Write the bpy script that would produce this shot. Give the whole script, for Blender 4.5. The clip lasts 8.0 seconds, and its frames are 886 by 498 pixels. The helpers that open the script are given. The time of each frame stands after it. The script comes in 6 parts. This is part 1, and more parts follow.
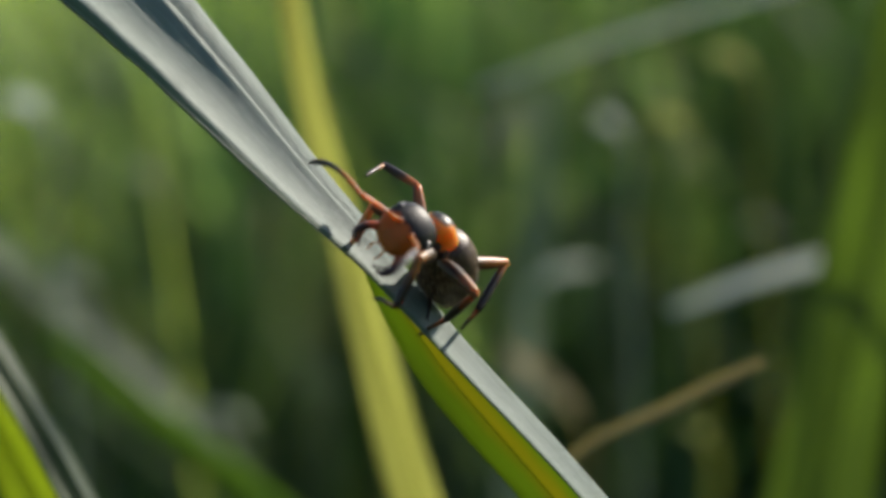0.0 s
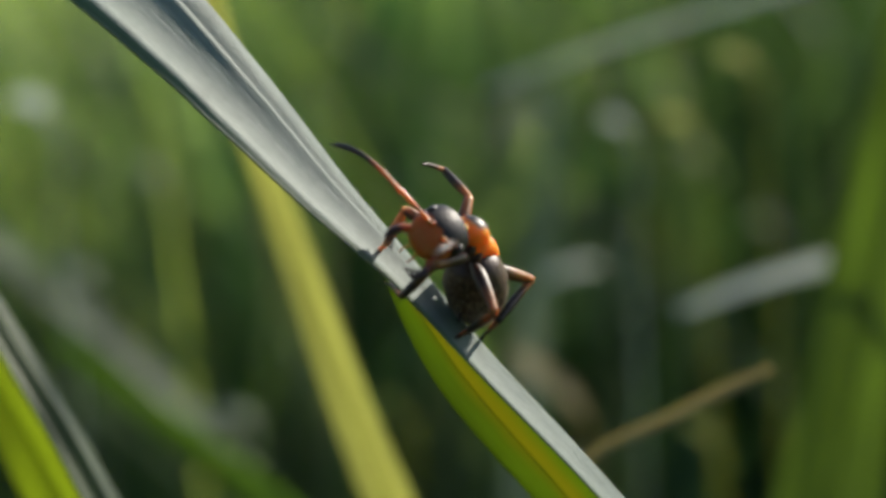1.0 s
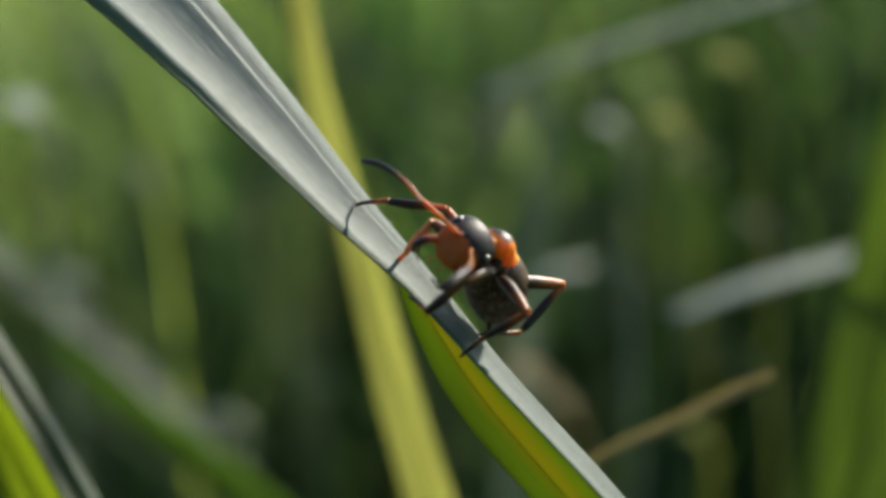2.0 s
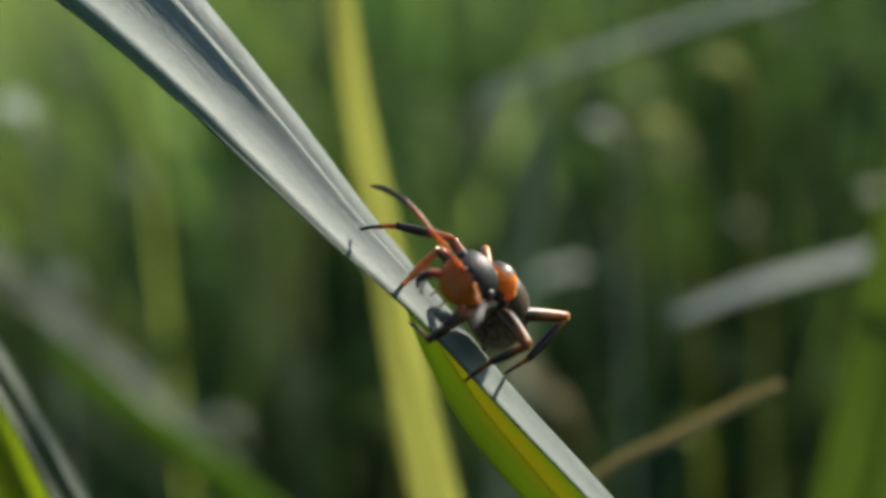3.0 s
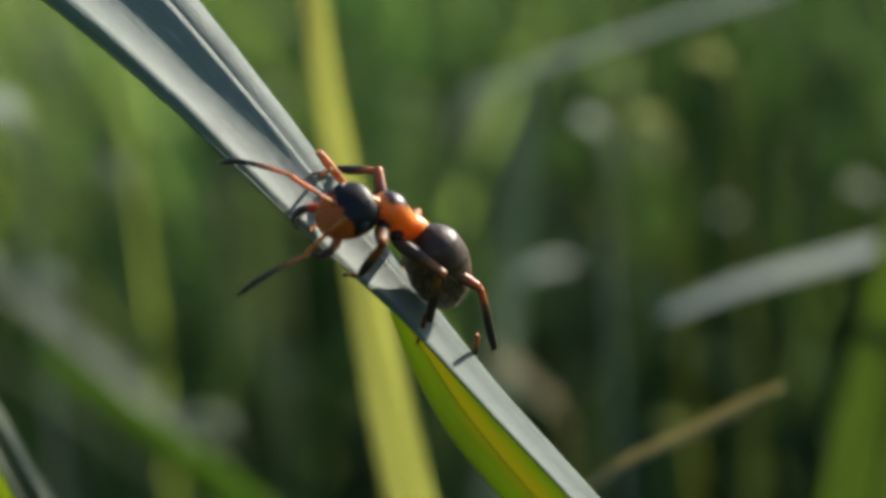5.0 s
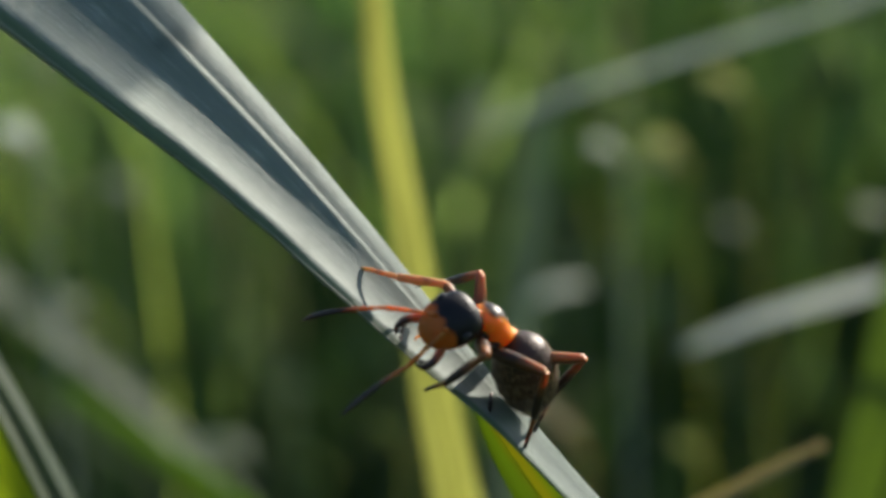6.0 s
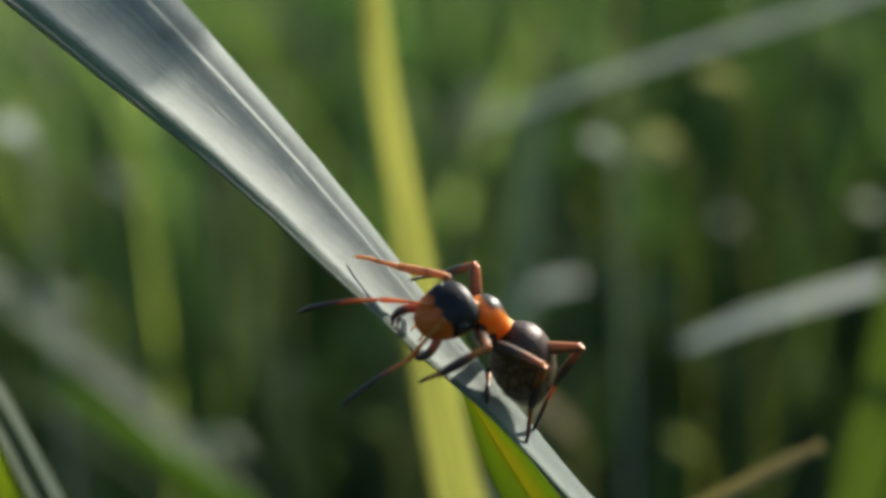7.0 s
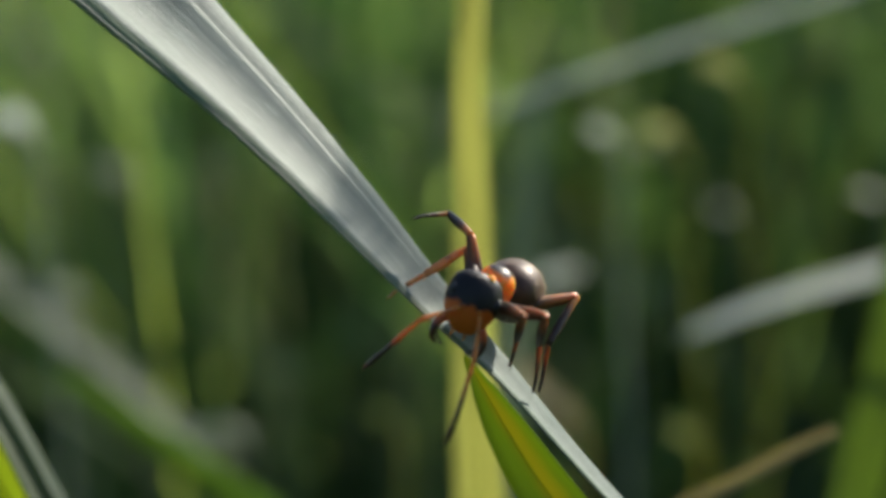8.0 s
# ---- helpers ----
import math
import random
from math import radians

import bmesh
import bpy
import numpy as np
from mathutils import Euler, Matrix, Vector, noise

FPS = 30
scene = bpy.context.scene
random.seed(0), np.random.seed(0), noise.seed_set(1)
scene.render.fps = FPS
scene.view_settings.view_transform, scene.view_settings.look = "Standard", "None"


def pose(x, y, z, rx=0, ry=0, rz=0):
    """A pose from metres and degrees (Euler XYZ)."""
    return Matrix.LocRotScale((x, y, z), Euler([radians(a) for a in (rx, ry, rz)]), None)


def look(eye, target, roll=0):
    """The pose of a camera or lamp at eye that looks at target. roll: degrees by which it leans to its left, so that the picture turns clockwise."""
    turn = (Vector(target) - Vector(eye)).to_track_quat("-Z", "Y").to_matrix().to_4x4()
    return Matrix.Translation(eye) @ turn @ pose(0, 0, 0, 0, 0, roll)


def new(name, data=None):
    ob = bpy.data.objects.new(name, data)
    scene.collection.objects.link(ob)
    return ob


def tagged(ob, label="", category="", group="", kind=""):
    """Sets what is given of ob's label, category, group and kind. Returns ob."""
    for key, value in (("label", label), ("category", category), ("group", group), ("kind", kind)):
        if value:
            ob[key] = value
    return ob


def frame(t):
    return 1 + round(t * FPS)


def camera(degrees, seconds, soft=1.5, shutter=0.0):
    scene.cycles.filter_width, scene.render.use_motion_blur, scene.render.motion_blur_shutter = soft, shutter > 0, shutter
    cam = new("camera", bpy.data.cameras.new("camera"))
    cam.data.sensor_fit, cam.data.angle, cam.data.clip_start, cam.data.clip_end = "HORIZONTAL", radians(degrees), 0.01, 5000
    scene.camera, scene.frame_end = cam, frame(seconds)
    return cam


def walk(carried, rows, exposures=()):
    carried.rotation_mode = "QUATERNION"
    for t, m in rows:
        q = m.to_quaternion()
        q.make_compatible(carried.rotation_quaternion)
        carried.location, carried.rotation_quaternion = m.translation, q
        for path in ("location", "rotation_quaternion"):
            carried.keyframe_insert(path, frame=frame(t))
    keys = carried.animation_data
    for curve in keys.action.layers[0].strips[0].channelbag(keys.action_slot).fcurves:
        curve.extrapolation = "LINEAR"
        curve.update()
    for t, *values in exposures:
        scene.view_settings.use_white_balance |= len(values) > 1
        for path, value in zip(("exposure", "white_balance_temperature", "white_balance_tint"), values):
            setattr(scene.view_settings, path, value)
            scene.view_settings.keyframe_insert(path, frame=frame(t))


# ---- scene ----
MM = 0.001
cam = camera(24, 8.0, soft=3.4, shutter=0.22)
cam.data.dof.use_dof = True
cam.data.dof.focus_distance = 0.0735
cam.data.dof.aperture_fstop = 30.0
walk(cam, [
    (0, look((0.00000, -0.07265, 0.26281), (0.00000, 0.02583, 0.24544))),
    (0.5, look((0.00008, -0.07258, 0.26319), (0.00009, 0.02585, 0.24555))),
    (1, look((-0.00039, -0.07252, 0.26351), (-0.00043, 0.02587, 0.24569))),
    (1.5, look((-0.00071, -0.07250, 0.26365), (-0.00046, 0.02589, 0.24577))),
    (3, look((-0.00305, -0.07227, 0.26496), (-0.00079, 0.02597, 0.24641))),
    (3.5, look((-0.00379, -0.07225, 0.26505), (-0.00104, 0.02596, 0.24641))),
    (4.2, look((-0.00411, -0.07215, 0.26563), (-0.00091, 0.02595, 0.24651))),
    (5.3, look((-0.00472, -0.07203, 0.26633), (-0.00079, 0.02595, 0.24673))),
    (5.5, look((-0.00421, -0.07162, 0.26866), (-0.00040, 0.02621, 0.24828))),
    (5.7, look((-0.00696, -0.07137, 0.27004), (-0.00203, 0.02633, 0.24930))),
    (6, look((-0.00787, -0.07137, 0.27004), (-0.00270, 0.02632, 0.24930))),
    (6.5, look((-0.00813, -0.07136, 0.27013), (-0.00269, 0.02627, 0.24918))),
    (7, look((-0.00801, -0.07129, 0.27052), (-0.00260, 0.02629, 0.24933))),
    (7.3, look((-0.00816, -0.07128, 0.27056), (-0.00268, 0.02626, 0.24923))),
    (7.4, look((-0.00823, -0.07128, 0.27057), (-0.00272, 0.02625, 0.24918))),
    (7.5, look((-0.00829, -0.07128, 0.27059), (-0.00276, 0.02624, 0.24913))),
    (7.7, look((-0.00920, -0.07133, 0.27027), (-0.00311, 0.02618, 0.24895))),
    (8, look((-0.00965, -0.07135, 0.27016), (-0.00326, 0.02612, 0.24873))),
], exposures=[(0, 0.68), (3.5, 0.75), (6.5, 0.86), (8, 0.88)])

# ---- light: a low sun to the side and a little behind the stem, clear sky ----
TO_SUN = Vector((0.585, 0.595, 0.55)).normalized()
world = bpy.data.worlds.new("world")
scene.world = world
world.use_nodes = True
wn = world.node_tree.nodes
sky = wn.new("ShaderNodeTexSky")
sky.sky_type = "NISHITA"
sky.sun_disc = False
sky.sun_elevation = math.asin(TO_SUN.z)
sky.sun_rotation = math.atan2(TO_SUN.x, TO_SUN.y)
world.node_tree.links.new(sky.outputs[0], wn["Background"].inputs[0])
wn["Background"].inputs[1].default_value = 0.092
sun_data = bpy.data.lights.new("sun", "SUN")
sun_data.energy, sun_data.angle, sun_data.color = 4.4, radians(0.5), (1.0, 0.91, 0.79)
sun = new("sun", sun_data)
sun.matrix_world = look(TO_SUN * 5, (0, 0, 0))

# axes of the first eye: millimetres to the right, away and up from the point in focus
PITCH, FOCUS = 10.0, 73.77
BASE = Matrix.Translation((0, 0, 0.25)) @ pose(0, 0, 0, -PITCH, 0, 0)


def at(u, v, q):
    """The place seen u mm to the right and v mm above the middle of the focused plane, 1 / q times as far off as that plane; in mm in BASE."""
    return Vector((u / q, FOCUS / q - FOCUS, v / q))


# ---- materials ----
def shader(name):
    m = bpy.data.materials.new(name)
    m.use_nodes = True
    t = m.node_tree
    return m, t, t.nodes["Principled BSDF"], t.nodes["Material Output"]


def node(t, kind, **values):
    n = t.nodes.new(kind)
    for k, v in values.items():
        n.inputs[k.replace("_", " ")].default_value = v
    return n


def mix(t, a, b, factor, blend="MIX"):
    n = t.nodes.new("ShaderNodeMix")
    n.data_type, n.blend_type = "RGBA", blend
    for socket, x in ((n.inputs[0], factor), (n.inputs[6], a), (n.inputs[7], b)):
        if hasattr(x, "links"):
            t.links.new(x, socket)
        else:
            socket.default_value = x if isinstance(x, (int, float)) else (*x, 1)
    return n.outputs[2]


def math_node(t, op, a, b=0.0, c=0.0):
    n = t.nodes.new("ShaderNodeMath")
    n.operation = op
    for socket, x in zip(n.inputs, (a, b, c)):
        if hasattr(x, "links"):
            t.links.new(x, socket)
        else:
            socket.default_value = x
    return n.outputs[0]


def ramp(t, x, low, high):
    n = t.nodes.new("ShaderNodeMapRange")
    n.interpolation_type = "SMOOTHSTEP"
    t.links.new(x, n.inputs[0])
    n.inputs[1].default_value, n.inputs[2].default_value = low, high
    return n.outputs[0]


def leaf_material(name, face, streak, through_colour, rough=0.45, clear=0.45, wax=0.0, edge=None, veins=14.0, spots=0.3, sheen=0.0, relief=0.3, fleck=0.0, vein_by=0.6, gloss=0.5, stripe=None):
    """A grass leaf: veins along it (uv: across 0-1, along in mm), blotches, and light that passes through."""
    m, t, p, out = shader(name)
    uv = t.nodes.new("ShaderNodeUVMap")
    sep = t.nodes.new("ShaderNodeSeparateXYZ")
    t.links.new(uv.outputs[0], sep.inputs[0])
    stretch = t.nodes.new("ShaderNodeMapping")
    stretch.inputs["Scale"].default_value = (veins, 0.12, 1)
    t.links.new(uv.outputs[0], stretch.inputs[0])
    fibre = node(t, "ShaderNodeTexNoise", Scale=1.0, Detail=4.0, Roughness=0.6)
    t.links.new(stretch.outputs[0], fibre.inputs["Vector"])
    blotch_map = t.nodes.new("ShaderNodeMapping")
    blotch_map.inputs["Scale"].default_value = (2.0, 0.35, 1)
    t.links.new(uv.outputs[0], blotch_map.inputs[0])
    blotch = node(t, "ShaderNodeTexNoise", Scale=1.0, Detail=3.0)
    t.links.new(blotch_map.outputs[0], blotch.inputs["Vector"])
    colour = mix(t, face, streak, ramp(t, fibre.outputs[0], 0.35, 0.7))
    if fleck:
        fine_map = t.nodes.new("ShaderNodeMapping")
        fine_map.inputs["Scale"].default_value = (75, 0.55, 1)
        t.links.new(uv.outputs[0], fine_map.inputs[0])
        fine = node(t, "ShaderNodeTexNoise", Scale=1.0, Detail=5.0, Roughness=0.7)
        t.links.new(fine_map.outputs[0], fine.inputs["Vector"])
        # paler flecks put the sparkle of the highlights into the colour
        colour = mix(t, colour, tuple(min(1, c * 1.6) for c in streak), math_node(t, "MULTIPLY", ramp(t, fine.outputs[0], 0.52, 0.72), fleck))
    dull = tuple(c * (1 - spots) for c in face)
    colour = mix(t, colour, dull, ramp(t, blotch.outputs[0], 0.52, 0.72))
    if stripe:
        band = math_node(t, "ABSOLUTE", math_node(t, "SUBTRACT", sep.outputs[0], stripe[0]))
        band = math_node(t, "SUBTRACT", 1.0, ramp(t, math_node(t, "SUBTRACT", band, math_node(t, "MULTIPLY_ADD", blotch.outputs[0], 0.3, -0.15)), 0.02, stripe[1]))
        colour = mix(t, colour, tuple(c * 0.5 for c in stripe[2]), band)
    if edge:
        colour = mix(t, colour, edge, ramp(t, sep.outputs[0], 0.945, 0.965))
    t.links.new(colour, p.inputs["Base Color"])
    p.inputs["Roughness"].default_value = rough
    if fleck:
        t.links.new(math_node(t, "MULTIPLY_ADD", fine.outputs[0], 0.5, rough - 0.25), p.inputs["Roughness"])
    p.inputs["Specular IOR Level"].default_value = gloss
    p.inputs["Coat Weight"].default_value = wax
    p.inputs["Coat Roughness"].default_value = 0.35
    p.inputs["Sheen Weight"].default_value = sheen
    p.inputs["Sheen Roughness"].default_value = 0.4
    ridge = math_node(t, "SINE", math_node(t, "MULTIPLY", sep.outputs[0], veins * 6.283))
    height = math_node(t, "ADD", math_node(t, "MULTIPLY", ridge, 0.12), fibre.outputs[0])
    if fleck:
        height = math_node(t, "ADD", math_node(t, "MULTIPLY", height, 0.4), fine.outputs[0])
    bump = node(t, "ShaderNodeBump", Strength=relief, Distance=0.00005)
    t.links.new(height, bump.inputs["Height"])
    t.links.new(bump.outputs[0], p.inputs["Normal"])
    tl = t.nodes.new("ShaderNodeBsdfTranslucent")
    glow = mix(t, through_colour, tuple(c * vein_by for c in through_colour), ramp(t, fibre.outputs[0], 0.4, 0.65))
    t.links.new(mix(t, glow, stripe[2], band) if stripe else glow, tl.inputs["Color"])
    both = t.nodes.new("ShaderNodeMixShader")
    both.inputs[0].default_value = clear
    t.links.new(p.outputs[0], both.inputs[1])
    t.links.new(tl.outputs[0], both.inputs[2])
    t.links.new(both.outputs[0], out.inputs[0])
    return m


BLUE_LEAF = leaf_material("waxy_leaf", (0.154, 0.202, 0.176), (0.200, 0.246, 0.216), (0.40, 0.50, 0.30), rough=0.55, clear=0.2, wax=0.0, gloss=0.22, edge=(0.11, 0.17, 0.10), veins=26, spots=0.25, sheen=0.05, relief=0.75, fleck=1.0)
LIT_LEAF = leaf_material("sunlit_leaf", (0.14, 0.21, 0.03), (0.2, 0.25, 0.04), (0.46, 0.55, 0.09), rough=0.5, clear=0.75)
BRACT_LEAF = leaf_material("clasping_leaf", (0.13, 0.20, 0.03), (0.16, 0.22, 0.04), (0.25, 0.34, 0.045), rough=0.5, clear=0.72, veins=6, spots=0.2, relief=0.15, vein_by=0.85, stripe=(0.40, 0.32, (0.36, 0.35, 0.045)))
YELLOW_LEAF = leaf_material("yellowing_leaf", (0.30, 0.30, 0.08), (0.36, 0.35, 0.12), (0.69, 0.71, 0.32), rough=0.5, clear=0.75)
GREEN_LEAF = leaf_material("green_leaf", (0.06, 0.12, 0.03), (0.09, 0.15, 0.04), (0.31, 0.45, 0.12), rough=0.42, clear=0.65)
TALL_LEAF = leaf_material("tall_leaf", (0.08, 0.13, 0.03), (0.11, 0.16, 0.04), (0.35, 0.46, 0.11), rough=0.5, clear=0.65)
# blotches break the pale colour into beads, painted in for sun glints
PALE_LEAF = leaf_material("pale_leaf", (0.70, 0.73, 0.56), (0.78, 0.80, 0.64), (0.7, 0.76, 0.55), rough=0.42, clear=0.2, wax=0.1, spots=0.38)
DULL_LEAF = leaf_material("dull_leaf", (0.17, 0.22, 0.15), (0.22, 0.26, 0.18), (0.4, 0.5, 0.3), rough=0.5, clear=0.4)
# even dark green that paints in a face turned from the sun
UNLIT_LEAF = leaf_material("unlit_leaf", (0.035, 0.075, 0.022), (0.05, 0.10, 0.03), (0.10, 0.20, 0.05), rough=0.5, clear=0.4)
# bright colours for leaf tips that stand in for blurred sun glints
GLINT_LEAF = leaf_material("glint_tip", (0.42, 0.45, 0.08), (0.48, 0.50, 0.12), (0.75, 0.76, 0.17), rough=0.8, clear=0.4)
PALE_GLINT = leaf_material("pale_glint_tip", (0.62, 0.69, 0.58), (0.68, 0.74, 0.62), (0.6, 0.68, 0.54), rough=0.6, clear=0.35)
DIM_LEAF = leaf_material("dim_leaf", (0.10, 0.15, 0.085), (0.13, 0.18, 0.10), (0.22, 0.31, 0.13), rough=0.6, clear=0.4)
DRY_LEAF = leaf_material("dry_leaf", (0.38, 0.32, 0.15), (0.46, 0.40, 0.22), (0.8, 0.70, 0.32), rough=0.6, clear=0.5)


def field_material(name, low, mid, high, top, through_by, clear, rough=0.55, gloss=0.25):
    m, t, p, out = shader(name)
    geo = t.nodes.new("ShaderNodeNewGeometry")
    cr = t.nodes.new("ShaderNodeValToRGB")
    e = cr.color_ramp.elements
    e[0].position, e[0].color = 0.0, (*low, 1)
    e[1].position, e[1].color = 1.0, (*top, 1)
    for at_, col in ((0.45, (*mid, 1)), (0.8, (*high, 1))):
        n = e.new(at_)
        n.color = col
    t.links.new(geo.outputs["Random Per Island"], cr.inputs[0])
    coord = t.nodes.new("ShaderNodeTexCoord")
    noise_ = node(t, "ShaderNodeTexNoise", Scale=60.0, Detail=3.0)
    t.links.new(coord.outputs["Object"], noise_.inputs["Vector"])
    col = mix(t, cr.outputs[0], (0.05, 0.08, 0.02), ramp(t, noise_.outputs[0], 0.5, 0.8))
    t.links.new(col, p.inputs["Base Color"])
    p.inputs["Roughness"].default_value = rough
    p.inputs["Specular IOR Level"].default_value = gloss
    tl = t.nodes.new("ShaderNodeBsdfTranslucent")
    t.links.new(mix(t, cr.outputs[0], through_by, 1.0, "MULTIPLY"), tl.inputs["Color"])
    both = t.nodes.new("ShaderNodeMixShader")
    both.inputs[0].default_value = clear
    t.links.new(p.outputs[0], both.inputs[1])
    t.links.new(tl.outputs[0], both.inputs[2])
    t.links.new(both.outputs[0], out.inputs[0])
    return m


def soil_material():
    m, t, p, out = shader("soil")
    coord = t.nodes.new("ShaderNodeTexCoord")
    a = node(t, "ShaderNodeTexNoise", Scale=14.0, Detail=6.0)
    b = node(t, "ShaderNodeTexNoise", Scale=180.0, Detail=4.0)
    t.links.new(coord.outputs["Object"], a.inputs["Vector"])
    t.links.new(coord.outputs["Object"], b.inputs["Vector"])
    col = mix(t, (0.032, 0.034, 0.018), (0.05, 0.08, 0.024), ramp(t, a.outputs[0], 0.4, 0.65))
    col = mix(t, col, (0.085, 0.10, 0.04), ramp(t, b.outputs[0], 0.55, 0.75))
    t.links.new(col, p.inputs["Base Color"])
    p.inputs["Roughness"].default_value = 0.95
    bump = node(t, "ShaderNodeBump", Strength=0.6, Distance=0.004)
    t.links.new(b.outputs[0], bump.inputs["Height"])
    t.links.new(bump.outputs[0], p.inputs["Normal"])
    return m


def cuticle(name, light, dark, rough, glow=0.0, patch=None, grain=9.0, coat=0.3, sheen=0.25, rough_by=0.12, spec=0.4):
    """Insect armour; patch(t, x, y, z) gives the share of the dark colour from the place on the part in mm."""
    m, t, p, out = shader(name)
    coord = t.nodes.new("ShaderNodeTexCoord")
    sc = t.nodes.new("ShaderNodeMapping")
    sc.inputs["Scale"].default_value = (1000, 1000, 1000)
    t.links.new(coord.outputs["Object"], sc.inputs[0])
    sep = t.nodes.new("ShaderNodeSeparateXYZ")
    t.links.new(sc.outputs[0], sep.inputs[0])
    n1 = node(t, "ShaderNodeTexNoise", Scale=2.2, Detail=4.0)
    n2 = node(t, "ShaderNodeTexNoise", Scale=grain * 3, Detail=3.0)
    t.links.new(sc.outputs[0], n1.inputs["Vector"])
    t.links.new(sc.outputs[0], n2.inputs["Vector"])
    wob = math_node(t, "MULTIPLY", math_node(t, "SUBTRACT", n1.outputs[0], 0.5), 0.7)
    share = patch(t, sep.outputs[0], sep.outputs[1], sep.outputs[2], wob) if patch else ramp(t, n1.outputs[0], 0.45, 0.75)
    col = mix(t, light, tuple(c * 0.5 for c in light), math_node(t, "MULTIPLY", ramp(t, n2.outputs[0], 0.5, 0.75), 0.5))
    col = mix(t, col, dark, share)
    t.links.new(col, p.inputs["Base Color"])
    t.links.new(math_node(t, "MULTIPLY_ADD", n2.outputs[0], rough_by * 2, rough - rough_by), p.inputs["Roughness"])
    p.inputs["Specular IOR Level"].default_value = spec
    p.inputs["Coat Weight"].default_value = coat
    p.inputs["Coat Roughness"].default_value = 0.18
    p.inputs["Sheen Weight"].default_value = sheen
    p.inputs["Sheen Roughness"].default_value = 0.35
    bump = node(t, "ShaderNodeBump", Strength=0.2, Distance=0.00003)
    t.links.new(n2.outputs[0], bump.inputs["Height"])
    t.links.new(bump.outputs[0], p.inputs["Normal"])
    if glow:
        t.links.new(math_node(t, "MULTIPLY_ADD", share, -0.85 * glow, glow), p.inputs["Subsurface Weight"])
        p.inputs["Subsurface Radius"].default_value = (1.0, 0.38, 0.10)
        p.inputs["Subsurface Scale"].default_value = 0.0010
    return m



def head_patch(t, x, y, z, wob):
    # black crown from the brow to the nape, the cheeks and mouth stay orange
    back = ramp(t, math_node(t, "SUBTRACT", math_node(t, "MULTIPLY", math_node(t, "ADD", x, wob), -1.0), 0.0), -0.45, -0.22)
    top = ramp(t, math_node(t, "ADD", z, math_node(t, "MULTIPLY", wob, 0.4)), -0.05, 0.16)
    return math_node(t, "MULTIPLY", back, top)


def thorax_patch(t, x, y, z, wob):
    front = ramp(t, math_node(t, "ADD", x, math_node(t, "MULTIPLY", wob, 0.6)), 0.25, 0.5)
    middle = ramp(t, math_node(t, "MULTIPLY", math_node(t, "ABSOLUTE", y), -1.0), -0.52, -0.34)
    top = ramp(t, z, 0.28, 0.5)
    low = ramp(t, math_node(t, "MULTIPLY", math_node(t, "ADD", z, wob), -1.0), 0.45, 0.7)
    return math_node(t, "MAXIMUM", math_node(t, "MULTIPLY", math_node(t, "MULTIPLY", front, middle), top), low)


def whip_patch(t, x, y, z, wob):
    return ramp(t, math_node(t, "ADD", x, math_node(t, "MULTIPLY", wob, 0.6)), 0.5, 1.6)


def jaw_patch(t, x, y, z, wob):
    return ramp(t, math_node(t, "ADD", x, math_node(t, "MULTIPLY", wob, 0.3)), 0.95, 1.3)


def limb_shade(t, x, y, z, wob):
    # darker underside, its shade painted onto the limb
    return ramp(t, math_node(t, "ADD", math_node(t, "MULTIPLY", z, -3.0), wob), -0.25, 0.25)


def thigh_shade(t, x, y, z, wob):
    # the body's shade painted dark from the hip to half way, reddish towards the knee
    base = math_node(t, "SUBTRACT", 1.0, ramp(t, math_node(t, "ADD", x, wob), 1.0, 2.1))
    return math_node(t, "MAXIMUM", math_node(t, "MULTIPLY", base, 0.92), math_node(t, "MULTIPLY", limb_shade(t, x, y, z, wob), 0.75))


def shin_patch(t, x, y, z, wob):
    return math_node(t, "MAXIMUM", ramp(t, math_node(t, "ADD", x, wob), 0.15, 1.1), math_node(t, "MULTIPLY", limb_shade(t, x, y, z, wob), 0.6))


HEAD_SHELL = cuticle("head_shell", (0.50, 0.115, 0.009), (0.004, 0.0040, 0.005), 0.48, 0.75, head_patch, grain=12.0, coat=0.0, sheen=0.0, spec=0.34, rough_by=0.12)
THORAX_SHELL = cuticle("thorax_shell", (0.86, 0.285, 0.02), (0.008, 0.005, 0.004), 0.42, 1.0, thorax_patch, grain=12.0, coat=0.0, sheen=0.0, spec=0.5, rough_by=0.12)
GASTER_SHELL = cuticle("gaster_shell", (0.052, 0.022, 0.009), (0.015, 0.008, 0.004), 0.46, 0.0, None, 16, 0.0, sheen=0.0, spec=0.45, rough_by=0.14)
LIMB_SHELL = cuticle("limb_shell", (0.31, 0.12, 0.024), (0.016, 0.009, 0.005), 0.42, 0.45, thigh_shade, grain=14.0, coat=0.0, sheen=0.0, spec=0.5, rough_by=0.15)
SHIN_SHELL = cuticle("shin_shell", (0.32, 0.125, 0.022), (0.020, 0.012, 0.007), 0.44, 0.35, shin_patch, grain=14.0, coat=0.0, sheen=0.0, spec=0.45, rough_by=0.15)
# lit copy of the shin colour, for the one fore leg in sun
LIT_FORE_SHELL = cuticle("lit_fore_shell", (0.50, 0.25, 0.08), (0.24, 0.09, 0.022), 0.42, 0.35, None, grain=14.0, coat=0.0, sheen=0.0, spec=0.5, rough_by=0.15)
HIP_SHELL = cuticle("hip_shell", (0.05, 0.018, 0.006), (0.012, 0.006, 0.003), 0.5, 0.0, None, grain=14.0, coat=0.0, sheen=0.0, spec=0.3, rough_by=0.15)
